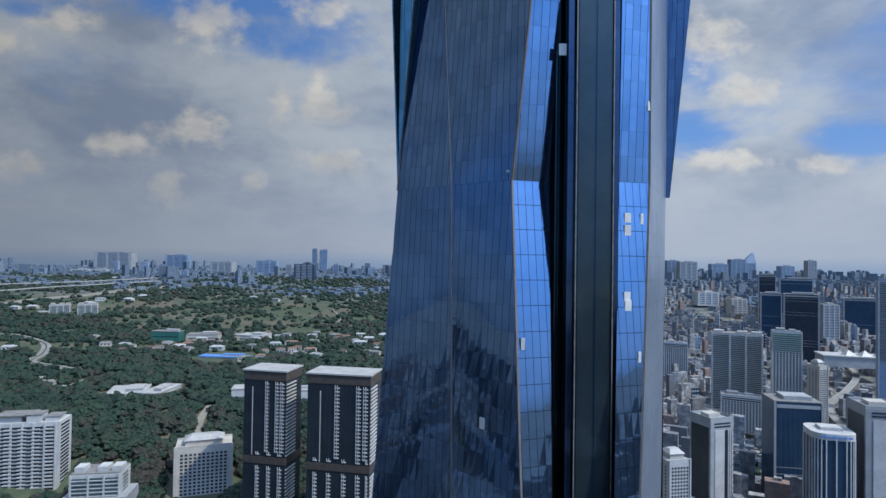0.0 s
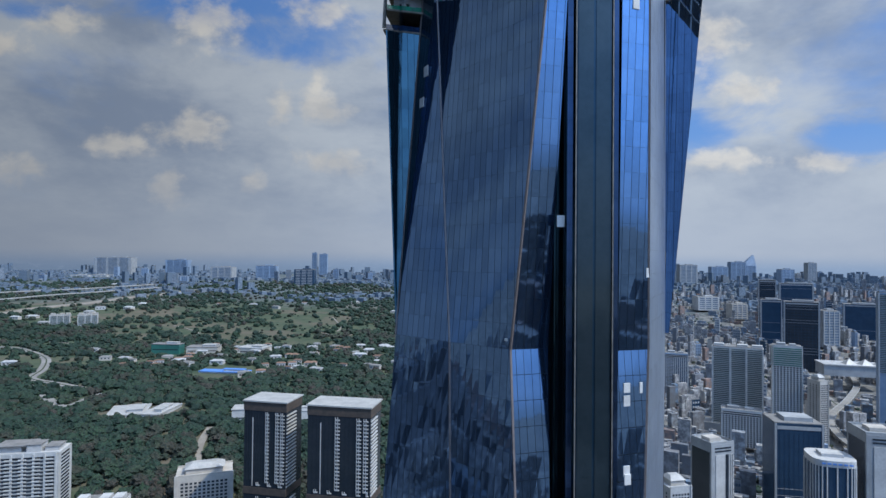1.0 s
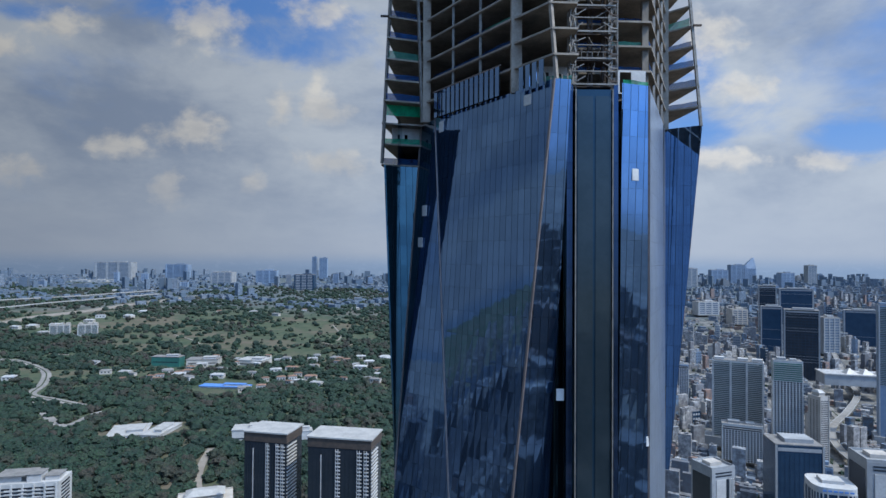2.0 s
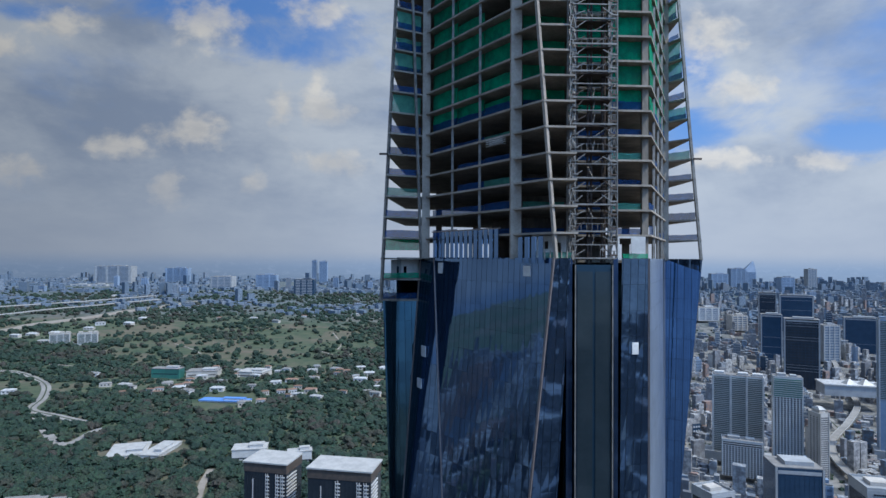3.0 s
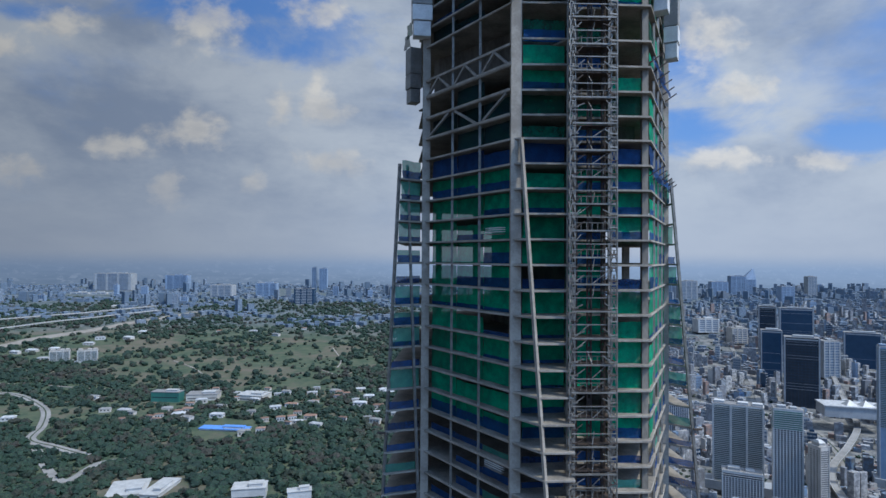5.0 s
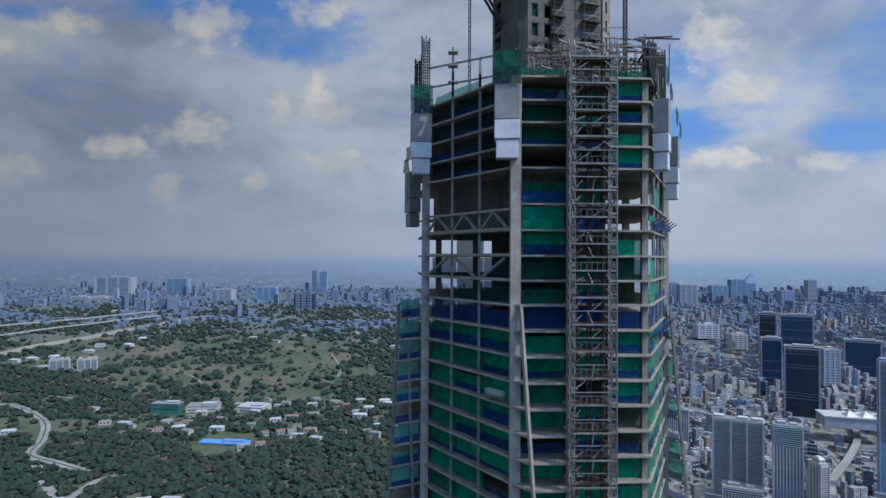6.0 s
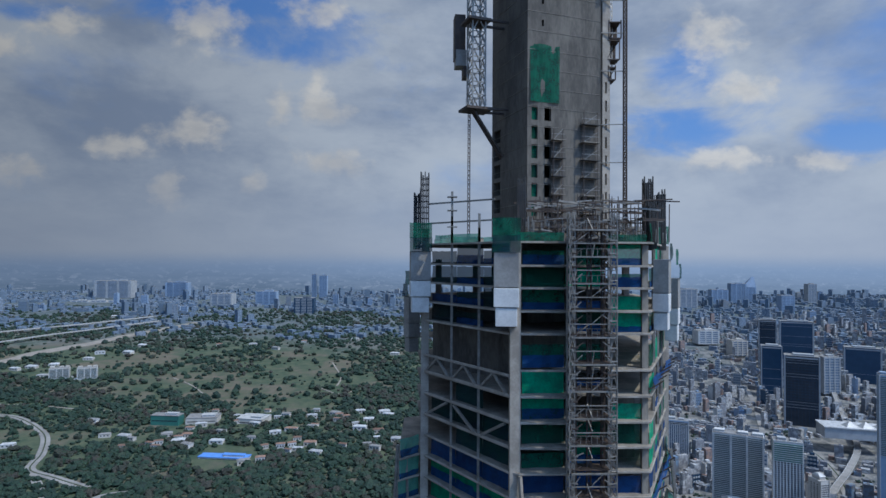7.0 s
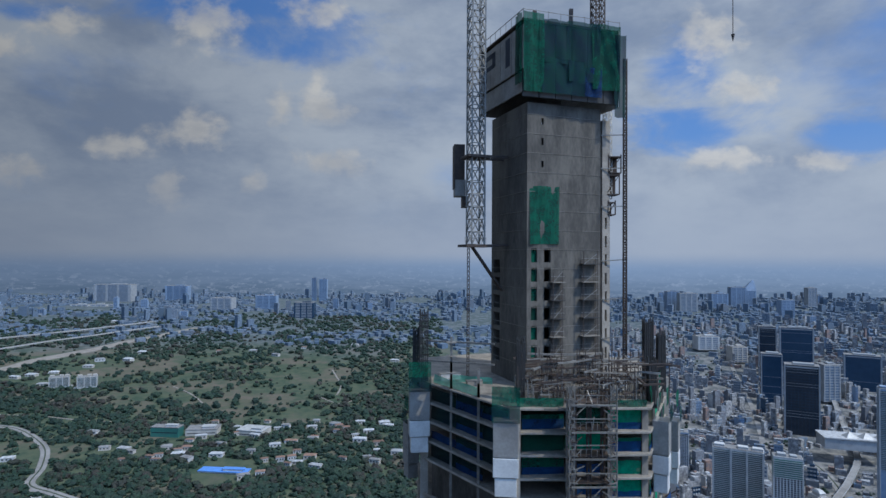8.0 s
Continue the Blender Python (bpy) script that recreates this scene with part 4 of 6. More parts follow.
def deck_clutter():
    """Props, tubes, beams and sheeting on the working deck."""
    rng = random.Random(11)
    e = empty("deck_scaffold", (22, 100, 389.1), "grey tube scaffolding and props on the working deck", "scaffold")
    for k in range(190):
        x, y = rng.uniform(12, 38), rng.uniform(93.5, 106)
        if x < 30 and y > 104:
            continue
        h = rng.uniform(1.5, 4.5) if k % 3 else rng.uniform(4, 8.5)
        bm = bmesh.new()
        beam(bm, (x, y, 389.1), (x + rng.uniform(-0.1, 0.1), y, 389.1 + h), 0.13)
        part("prop", bm, STEEL if k % 3 else RUST, e)
    for k in range(210):
        x, y, z = rng.uniform(12, 33), rng.uniform(93, 104), 389.4 + rng.choice((0.1, 1.6, 2.0, 3.2, 3.6, 5.2, 6.4))
        a = rng.choice((0.0, 0.1, 1.5, -0.9, 0.6))
        ln = rng.uniform(2, 7)
        bm = bmesh.new()
        beam(bm, (x, y, z), (x + ln * math.cos(a), y + abs(ln * math.sin(a)) * 0.6, z + rng.uniform(-0.3, 0.4)), rng.choice((0.12, 0.2, 0.3)))
        part("tube", bm, rng.choice((STEEL, RUST, RUST, RUST, CONCRETE)), e)
    for x, y, w, d, h, m, nm in ((29.5, 103.5, 7.5, 1.0, 2.2, WHITE, "white_hoarding"), (33.5, 104.5, 4.5, 1.2, 3.0, GREYBOARD, "site_cabin"), (17.0, 98.5, 2.2, 1.6, 1.2, PALE, "block_pallet"), (1.5, 113.0, 4.0, 1.4, 1.3, WHITE, "block_pallet"), (6.0, 108.5, 3.0, 1.2, 0.9, PALE, "block_pallet"), (25.0, 97.0, 2.0, 1.4, 1.0, RUST, "crate"), (36.5, 103.0, 2.6, 2.0, 1.6, RUST, "crate")):
        t = empty(nm, (x, y, 389.1), {"white_hoarding": "low white hoarding sheet standing on the working deck", "site_cabin": "grey boarded site cabin on the working deck", "block_pallet": "pallet of pale blocks stacked on the deck", "crate": "dark rusty steel crate on the deck"}[nm], nm.replace("_", " "))
        bm = bmesh.new()
        box(bm, (x, y, 389.1 + h / 2), (w, d, h), 0.2)
        bmesh.ops.bevel(bm, geom=bm.edges[:], offset=0.06, segments=1, affect="EDGES")
        part("body", bm, m, t)
        bm = bmesh.new()
        box(bm, (x, y, 389.1 + h + 0.05), (w * 1.04, d * 1.06, 0.1), 0.2)
        part("cover", bm, STEEL, t)
    # sheets of netting round the deck edge
    for p, q, m, h in (((-1.5, 111), (6.5, 99.5), NET_P, 1.6), ((2.0, 112.0), (9.5, 109.5), NET_P, 1.3), ((26.8, 93.2), (33.0, 93.6), NET_C, 1.2), ((34.0, 95), (45, 117), NET_C, 3.2), ((12.0, 93.0), (19.5, 93.2), NET_C, 1.5)):
        hang_net(p, q, 389.1, 389.1 + h, m, "edge_net", 0.3, 9, e)
    # floating ledger posts beside the open corner
    for s in (0.36, 0.67):
        x, y = lerp((-3.7, 113.3), (11.1, 92.3), s)
        bm = bmesh.new()
        beam(bm, (x, y, 389), (x, y, 398.5 if s < 0.5 else 391.5), 0.42)
        for z in (392.0, 395.0, 397.5):
            if s < 0.5:
                box(bm, (x, y, z), (1.8, 1.8, 0.16))
        part("post", bm, STEEL, e)
    for z in (393.0, 396.8):
        bm = bmesh.new()
        beam(bm, (-3.0, 112.5, z), (9.5, 106.0, z + 0.4), 0.3)
        part("ledger", bm, STEEL, e)


deck_clutter()


def facade_boards():
    """Pale boards that close missing panes, a swing stage, brackets and fresh slats at the head of the glazing."""
    for x, y, z, w, h, a in ((18.04, 88.63, 232.51, 1.19, 1.81, -0.04),
                             (28.77, 90.19, 206.76, 1.17, 1.51, 0.29),
                             (28.69, 89.94, 204.80, 1.17, 1.67, 0.29),
                             (31.22, 90.90, 206.66, 0.55, 1.69, 0.29),
                             (28.41, 88.53, 193.21, 1.16, 1.65, 0.31),
                             (30.13, 88.24, 185.40, 0.54, 1.64, 0.33),
                             (12.19, 87.10, 187.30, 0.59, 1.78, -0.06),
                             (6.50, 91.00, 174.27, 1.03, 1.78, -0.83),
                             (32.34, 91.30, 224.66, 0.55, 1.53, 0.28),
                             (-3.54, 109.59, 262.27, 1.90, 2.04, -1.11),
                             (-4.29, 109.55, 256.25, 1.90, 1.83, -1.11),
                             (29.42, 88.45, 266.25, 1.16, 1.81, 0.31),
                             (13.04, 89.43, 277.95, 1.63, 1.66, -0.95),
                             (-0.42, 108.42, 278.03, 1.44, 2.02, -0.95),
                             (10.06, 91.00, 213.94, 0.56, 0.42, -0.69),
                             (28.27, 88.62, 194.44, 1.16, 1.65, 0.31)
                          ):
        t = empty("closing_board", (x, y, z), "pale board closing a missing pane in the glass facade", "board", "boards in the facade")
        bm = bmesh.new()
        box(bm, (x + 0.05 * math.sin(a), y - 0.05 * math.cos(a), z), (w, 0.14, h), a)
        bmesh.ops.bevel(bm, geom=bm.edges[:], offset=0.03, segments=1, affect="EDGES")
        part("board", bm, WHITE, t)
    # slatted head of the glazing on the wide facet
    for k in range(14):
        x, y = lerp((-1.95, 109.5), (9.1, 93.8), (k + 0.5) / 14)
        bm = bmesh.new()
        box(bm, (x, y, 282.4), (0.95, 0.12, 5.0), radians(-55))
        part("glass_slat", bm, GLASS, tower)
    for k in range(4):
        x, y = lerp((11.6, 90.4), (15.0, 85.6), (k + 0.5) / 4)
        bm = bmesh.new()
        box(bm, (x, y, 281.2), (0.95, 0.12, 4.0), radians(-55))
        part("glass_slat", bm, GLASS, tower)
    for x, y in ((-12.3, 110.4), (51.0, 113.8)):
        bm = bmesh.new()
        beam(bm, (x, y, 299.8), (x + (1.6 if x < 0 else -1.6), y, 299.8), 0.35)
        part("outrigger", bm, RUST, tower)
    # hanging work cradles
    for s, z in ((0.83, 298.5), (0.83, 337.0)):
        x, y = lerp((-3.7, 113.3), (11.1, 92.3), s)
        t = empty("work_cradle", (x, y - 0.8, z), "white work cradle hanging at the floor edge", "work cradle", "cradles on the face")
        bm = bmesh.new()
        box(bm, (x, y - 0.8, z + 0.06), (4.2, 0.8, 0.12), radians(-55))
        part("cradle_floor", bm, STEEL, t)
        for o in (-0.35, 0.35):
            bm = bmesh.new()
            for zz in (0.45, 0.8, 1.1):
                box(bm, (x + o * 0.8, y - 0.8 + o * 0.57, z + zz), (4.2, 0.07, 0.09), radians(-55))
            part("cradle_rail", bm, WHITE, t)
    # dark blue catch fans folded off the right corner
    for z in (346.5, 365.0):
        t = empty("catch_fan", (40, 105, z), "dark blue netted catch fan at the corner edge", "catch fan", "catch fans")
        hang_net((34.2, 94.5), (45.6, 116.5), z, z + 1.6, NET_B, "fan_net", 0.9, 12, t)
        for k in range(6):
            x, y = lerp((34.0, 94.0), (45.4, 117.0), k / 5)
            bm = bmesh.new()
            beam(bm, (x - 0.4, y, z + 0.2), (x + 1.7, y - 0.6, z + 1.7), 0.2)
            part("fan_arm", bm, RUST, t)


facade_boards()

# ---- roads ----
ROADWAY = material("pale_roadway", (0.30, 0.285, 0.265), (0.20, 0.19, 0.18), 0.03, 0.9)
DIRT = material("dirt_track", (0.30, 0.27, 0.23), (0.22, 0.19, 0.16), 0.05, 0.95)
ROAD_POINTS = []


def ribbon(pts, width, lift, thick):
    """A smooth strip along plan points, laid over the ground."""
    path = []
    for i in range(len(pts) - 1):
        p0, p1, p2, p3 = (Vector(pts[max(0, min(len(pts) - 1, i + k))]) for k in (-1, 0, 1, 2))
        for j in range(8):
            s = j / 8
            path.append(0.5 * (2 * p1 + (p2 - p0) * s + (2 * p0 - 5 * p1 + 4 * p2 - p3) * s * s + (3 * p1 - p0 - 3 * p2 + p3) * s ** 3))
    path.append(Vector(pts[-1]))
    bm = bmesh.new()
    ring = None
    for i, p in enumerate(path):
        d = (path[min(i + 1, len(path) - 1)] - path[max(0, i - 1)]).normalized()
        n = Vector((-d.y, d.x)) * width / 2
        a, b = p + n, p - n
        z = land(p.x, p.y) + lift
        now = [bm.verts.new((a.x, a.y, z)), bm.verts.new((b.x, b.y, z)), bm.verts.new((b.x, b.y, z - thick)), bm.verts.new((a.x, a.y, z - thick))]
        if ring:
            for k in range(4):
                bm.faces.new((ring[k], ring[(k + 1) % 4], now[(k + 1) % 4], now[k]))
        ring = now
        ROAD_POINTS.append((p.x, p.y, width))
    bmesh.ops.recalc_face_normals(bm, faces=bm.faces[:])
    return bm, path


def lay_road(kind, label, width, pts):
    raised = kind == "viaduct"
    bm, path = ribbon(pts, width, 13.0 if raised else 1.2, 2.0 if raised else 4.0)
    mat = {"viaduct": ROADWAY, "road": ROADWAY, "track": DIRT}[kind]
    r = part("road" if kind != "track" else "dirt_track", bm, mat)
    tagged(r, label, "road", kind="structure")
    if kind == "road" and width > 15:
        bm, _ = ribbon(pts, width * 0.14, 1.6, 1.0)
        part("median", bm, MEDIAN, r)
    if raised:
        for side in (-1, 1):
            bm = bmesh.new()
            for i in range(len(path) - 1):
                d = (path[i + 1] - path[i]).normalized()
                n = Vector((-d.y, d.x)) * side * width * 0.48
                a, b = path[i] + n, path[i + 1] + n
                beam(bm, (a.x, a.y, land(path[i].x, path[i].y) + 13.6), (b.x, b.y, land(path[i + 1].x, path[i + 1].y) + 13.6), 0.6, 1.4)
            part("parapet", bm, BARRIER, r)
        for i in range(0, len(path), 2):
            bm = bmesh.new()
            z = land(path[i].x, path[i].y)
            box(bm, (path[i].x, path[i].y, z + 5), (3.0, 3.0, 14))
            part("pier", bm, ROADWAY, r)


MEDIAN = material("planted_median", (0.03, 0.05, 0.025), (0.05, 0.06, 0.03), 0.1, 0.9)
BARRIER = material("pale_barrier", (0.45, 0.44, 0.42), None, 0.1, 0.8)
lay_road('road', 'pale dual carriageway curving through the woods', 17, [(-1070, 1394), (-1006, 1373), (-921, 1309), (-835, 1221), (-773, 1122), (-736, 1038), (-670, 1001), (-584, 956)])
lay_road('road', 'pale road branching over the hill', 14, [(-741, 1046), (-561, 851), (-543, 918), (-505, 940)])
lay_road('track', 'pale dirt track down the slope', 9, [(-298, 750), (-289, 696), (-276, 659), (-256, 635)])
lay_road('track', 'pale footpath through grass', 5, [(-835, 1800), (-730, 1700), (-630, 1564)])
lay_road('track', 'winding pale footpath on the open hill', 5, [(-393, 2072), (-326, 1862), (-312, 1714)])
lay_road('track', 'pale footpath along the clearing', 5, [(-1147, 1496), (-1034, 1480), (-912, 1447), (-799, 1435)])
lay_road('track', 'pale footpath across the grass', 5, [(-375, 1712), (-291, 1615), (-237, 1681)])
lay_road('viaduct', 'long pale railway viaduct across the plain', 26, [(-1924, 2330), (-1798, 2538), (-1680, 2709), (-1487, 2986)])
lay_road('viaduct', 'second long pale track of the railway viaduct', 20, [(-1767, 2140), (-1668, 2355), (-1559, 2554), (-1395, 2857)])
lay_road('track', 'broad bare strip of pale earth beside the railway', 70, [(-1536, 1860), (-1492, 2106), (-1412, 2351), (-1239, 2917)])
lay_road('viaduct', 'curving grey elevated railway between the towers', 14, [(1346, 2005), (1136, 1622), (1042, 1455), (910, 1300), (800, 1185), (740, 1099), (703, 1015), (684, 938)])
lay_road('road', 'wide pale street beside the hall', 20, [(919, 1576), (930, 1450), (889, 1305), (831, 1186)])
lay_road('road', 'straight city street between shophouses', 14, [(1235, 2494), (1034, 1935), (876, 1577), (760, 1303)])

# ---- buildings ----
BW = material("white_render", (0.56, 0.555, 0.54), (0.42, 0.415, 0.41), 0.05, 0.8, per_object=0.06)
BC = material("cream_render", (0.54, 0.50, 0.45), (0.40, 0.37, 0.335), 0.05, 0.8)
BG = material("grey_render", (0.36, 0.37, 0.38), (0.27, 0.28, 0.29), 0.05, 0.8, per_object=0.1)
BD = material("dark_curtain_wall", (0.045, 0.055, 0.07), (0.03, 0.04, 0.055), 0.05, 0.25, 0.3)
BB = material("blue_curtain_wall", (0.05, 0.10, 0.17), (0.04, 0.08, 0.14), 0.05, 0.2, 0.4)
BT = material("teal_glass", (0.06, 0.22, 0.18), (0.05, 0.16, 0.14), 0.05, 0.3, 0.2)
# On distant slabs the blue stands in for haze; blue_tower is pale blue.
BF = material("bluish_hazed_wall", (0.24, 0.31, 0.41), (0.19, 0.25, 0.34), 0.03, 0.7, per_object=0.2)
# Window bands lifted towards blue, haze put into the glazing colour.
FAR_GLASS = material("haze_lifted_glazing", (0.10, 0.15, 0.22), (0.08, 0.12, 0.18), 0.03, 0.4)
ROOF_W = material("pale_metal_roof", (0.52, 0.51, 0.49), (0.38, 0.375, 0.365), 0.1, 0.5, 0.1)
ROOF_H = material("weathered_sheet_roof", (0.42, 0.42, 0.42), (0.27, 0.265, 0.26), 0.15, 0.7, per_object=0.35)
ROOF_G = material("grey_flat_roof", (0.26, 0.25, 0.24), (0.17, 0.165, 0.16), 0.1, 0.9)
ROOF_B = material("blue_metal_roof", (0.12, 0.30, 0.72), (0.10, 0.24, 0.58), 0.1, 0.5)
ROOF_R = material("clay_tile_roof", (0.24, 0.14, 0.10), (0.17, 0.11, 0.08), 0.2, 0.9, per_object=0.3)
BROWN = material("brown_louvre_band", (0.10, 0.075, 0.06), (0.06, 0.05, 0.045), 0.2, 0.7)
WIN = material("window_glass", (0.03, 0.04, 0.055), (0.05, 0.06, 0.08), 0.2, 0.15, 0.2, per_object=0.3)
BAND = material("pale_teal_balcony_glazing", (0.10, 0.145, 0.15), (0.065, 0.10, 0.11), 0.2, 0.3, 0.1, per_object=0.35)
MATS = dict(W=BW, C=BC, G=BG, D=BD, B=BB, T=BT, F=BF)

FOOTPRINTS = []      # x, y, reach of what trees and town keep clear of


class Block:
    """A turned box-shaped house body that parts are laid onto by share of its front, side and height."""

    def __init__(self, name, label, x, y, base, top, w, d, rz):
        self.e = empty(name, (x, y, base), label, "building")
        self.x, self.y, self.base, self.top, self.w, self.d, self.rz = x, y, base, top, w, d, radians(rz)
        self.shared = {}

    def place(self, u, v, z):
        """World point: u metres along the front from its middle, v metres in from the front face."""
        c, s = math.cos(self.rz), math.sin(self.rz)
        v -= self.d / 2
        return (self.x + u * c - v * s, self.y + u * s + v * c, z)

    def piece(self, name, u, v, z, size, mat, label="", under=None):
        """A box part; alike pieces share one mesh."""
        key = (name, size, mat.name)
        if key not in self.shared:
            bm = bmesh.new()
            box(bm, (0, 0, 0), size)
            me = bpy.data.meshes.new(name)
            bm.to_mesh(me)
            bm.free()
            me.materials.append(mat)
            self.shared[key] = me
        ob = new(name, self.shared[key])
        ob.matrix_basis = Matrix.Translation(self.place(u, v, z)) @ Matrix.Rotation(self.rz, 4, "Z")
        ob.parent = under or self.e
        ob.matrix_parent_inverse = under.matrix_basis.inverted() if under else Matrix.Translation(-self.e.location)
        return tagged(ob, label) if label else ob

    def side(self):
        return 1 if self.x < 0 else -1      # the flank that faces the camera's line


def building(name, label, x, y, base, top, w, d, rz, wall, style):
    """A building by style; base and top are heights, rz its turn in degrees."""
    b = Block(name, label, x, y, base, top, w, d, rz)
    FOOTPRINTS.append((x, y, max(w, d) * 0.68))
    h = top - base
    mid = (base + top) / 2
    rng = random.Random(int(abs(x) * 7 + y))
    sd = b.side()
    seen = max(base, top - 150)
    if style == "round":
        bm = bmesh.new()
        pts = []
        for k in range(28):
            a = 2 * math.pi * k / 28
            u = math.copysign(abs(math.cos(a)) ** 0.55, math.cos(a)) * w / 2
            v = math.copysign(abs(math.sin(a)) ** 0.55, math.sin(a)) * d / 2 + d / 2
            pts.append(b.place(u, v, 0)[:2])
        prism(bm, pts, base, top - 5)
        part("wall", bm, wall, b.e)
        bm = bmesh.new()
        prism(bm, [lerp(p, (x, y), -0.03) for p in pts], top - 6, top)
        part("crown", bm, BW, b.e, "white crown band with blue marks")
        for k, p in enumerate(pts):
            bm = bmesh.new()
            q = lerp(p, (x, y), -0.015)
            beam(bm, (*q, base), (*q, top - 6), 0.9)
            part("fin", bm, BW, b.e)
        for k in range(6):
            b.piece("crown_mark", (k - 2.5) * w * 0.12, -0.9, top - 2.8, (w * 0.09, 0.3, 1.6), ROOF_B)
        b.piece("plant_room", 0, d / 2, top + 1.5, (w * 0.5, d * 0.4, 3.0), BW)
        return
    b.piece("wall", 0, d / 2, mid, (w, d, h), wall)
    floor = 3.4
    n = int((top - seen) / floor)
    if style == "twin":
        b.piece("roof", 0, d / 2, top + 0.6, (w + 2.5, d + 2.5, 1.2), ROOF_W, "flat white roof slab")
        b.piece("crown_band", 0, d / 2, top - 4.0, (w + 0.8, d + 0.8, 7.5), BROWN)
        cut = top - 78
        b.piece("sky_deck", 0, d / 2, cut, (w + 1.0, d + 1.0, 6.0), BROWN)
        b.piece("light_strip", -w * 0.29, -0.2, top - 44, (0.7, 0.4, 60), BW)
        cols = ((0.06, 3.4), (0.30, 3.6), (0.42, 3.6)) if w < 46 else ((-0.02, 4.0), (0.32, 4.0), (0.43, 4.0))
        lower = ((-0.15, 3.4), (0.12, 3.4), (0.38, 3.8)) if w < 46 else ((-0.36, 3.4), (-0.14, 3.6), (0.1, 3.6), (0.32, 3.6), (0.46, 2.0))
        for k in range(34):
            z = top - 11 - k * 3.1
            up = z > cut + 5
            if abs(z - cut) < 5:
                continue
            for u, cw in (cols if up else lower):
                bal = b.piece("balcony", u * w, -0.4, z, (cw, 1.0, 0.9), BW)
                for o in (0, -cw / 2):
                    b.piece("balcony_pier", u * w + o, -0.3, z + 1.2, (0.5, 0.8, 2.2), BW, under=bal)
            b.piece("flank_balcony", w / 2 + 0.35, d * 0.32, z, (1.0, d * 0.6, 1.1), BW)
        for k in range(16):
            u = (k / 15 - 0.5) * w * 0.98
            b.piece("wall_rib", u, -0.1, mid, (0.35, 0.3, h - 16), BD)
        return
    if style == "apt":
        for k in range(n):
            z = top - 4 - k * floor
            b.piece("window_band", 0, -0.05, z, (w * 0.94, 0.5, 1.9), WIN)
            b.piece("window_band", sd * w / 2, d / 2, z, (0.5, d * 0.6, 1.7), WIN)
            for j in range(5):
                b.piece("balcony", (j - 2) * w * 0.19, -0.9, z - 1.2, (w * 0.11, 1.8, 1.1), BW)
        for j in range(7):
            b.piece("fin", (j - 3) * w * 0.155, -0.5, mid, (1.6, 1.4, h), BW)
        for u, v, ww, hh in ((-0.25, 0.5, 0.35, 5), (0.12, 0.4, 0.2, 7), (0.36, 0.5, 0.2, 4)):
            room = b.piece("plant_room", u * w, v * d, top + hh / 2, (ww * w, d * 0.5, hh), BW)
            b.piece("plant_roof", u * w, v * d, top + hh + 0.3, (ww * w + 1.5, d * 0.5 + 1.5, 0.6), ROOF_G, under=room)
        b.piece("parapet", 0, 0.3, top + 0.5, (w, 0.6, 1.0), BW)
        b.piece("tilted_roof", -0.18 * w, d * 0.5, top + 6.5, (w * 0.5, d * 0.7, 1.0), ROOF_G)
        return
    if style == "office":
        nx = max(6, int(w / 4.6))
        for k in range(n):
            z = top - 7 - k * floor
            for j in range(nx):
                b.piece("window", (j - (nx - 1) / 2) * w * 0.84 / nx, -0.02, z, (w * 0.84 / nx * 0.62, 0.3, 2.0), WIN)
            for j in range(3):
                b.piece("window", sd * w / 2, d * (0.25 + 0.25 * j), z, (0.3, 1.8, 1.8), WIN)
        for u in (-0.5, 0.5):
            b.piece("corner_pier", u * w * 0.97, -0.3, mid + 0.8, (w * 0.06, 1.2, h + 1.5), wall)
        b.piece("parapet", 0, 0.2, top + 0.8, (w, 0.6, 1.6), wall)
        b.piece("parapet", 0, d - 0.2, top + 0.8, (w, 0.6, 1.6), wall)
        b.piece("roof_house", 0, d * 0.5, top + 2.6, (w * 0.66, d * 0.6, 5.2), BC)
        bm = bmesh.new()
        pts = [b.place(-w * 0.36, d * 0.15, top + 5.2), b.place(w * 0.36, d * 0.15, top + 5.2), b.place(w * 0.36, d * 0.85, top + 5.2), b.place(-w * 0.36, d * 0.85, top + 5.2)]
        low = [bm.verts.new(p) for p in pts]
        up = [bm.verts.new(b.place(u * w, d * v, top + 9)) for u, v in ((-0.22, 0.38), (0.22, 0.38), (0.22, 0.62), (-0.22, 0.62))]
        bm.faces.new(up)
        for k in range(4):
            bm.faces.new((low[k], low[(k + 1) % 4], up[(k + 1) % 4], up[k]))
        part("hipped_roof", bm, ROOF_W, b.e, "pale hipped roof over the plant floor")
        return
    if style == "grid":
        crown = top - 32 if name == "teal_tower" else top - 9
        for k in range(n):
            z = top - 4 - k * floor
            glass = BT if z > crown and name == "teal_tower" else WIN
            b.piece("window_band", 0, -0.05, z, (w * 0.94, 0.5, 1.9), glass)
            b.piece("flank_window", sd * w / 2, d / 2, z, (0.4, d * 0.7, 1.6), glass)
            if z > crown:
                b.piece("floor_edge", 0, -0.4, z - 1.5, (w * 1.02, 1.4, 0.6), BW)
        nx = max(8, int(w / 4.5))
        for k in range(nx + 1):
            wide = 2.4 if k in (0, nx) else 1.7
            b.piece("pier", (k / nx - 0.5) * w * 0.97, -0.35, (base + crown) / 2, (wide, 1.1, crown - base), BW)
        b.piece("parapet", 0, 0.2, top + 0.5, (w, 0.6, 1.6), BW)
        b.piece("roof", 0, d / 2, top + 0.3, (w * 0.97, d * 0.97, 0.6), ROOF_G)
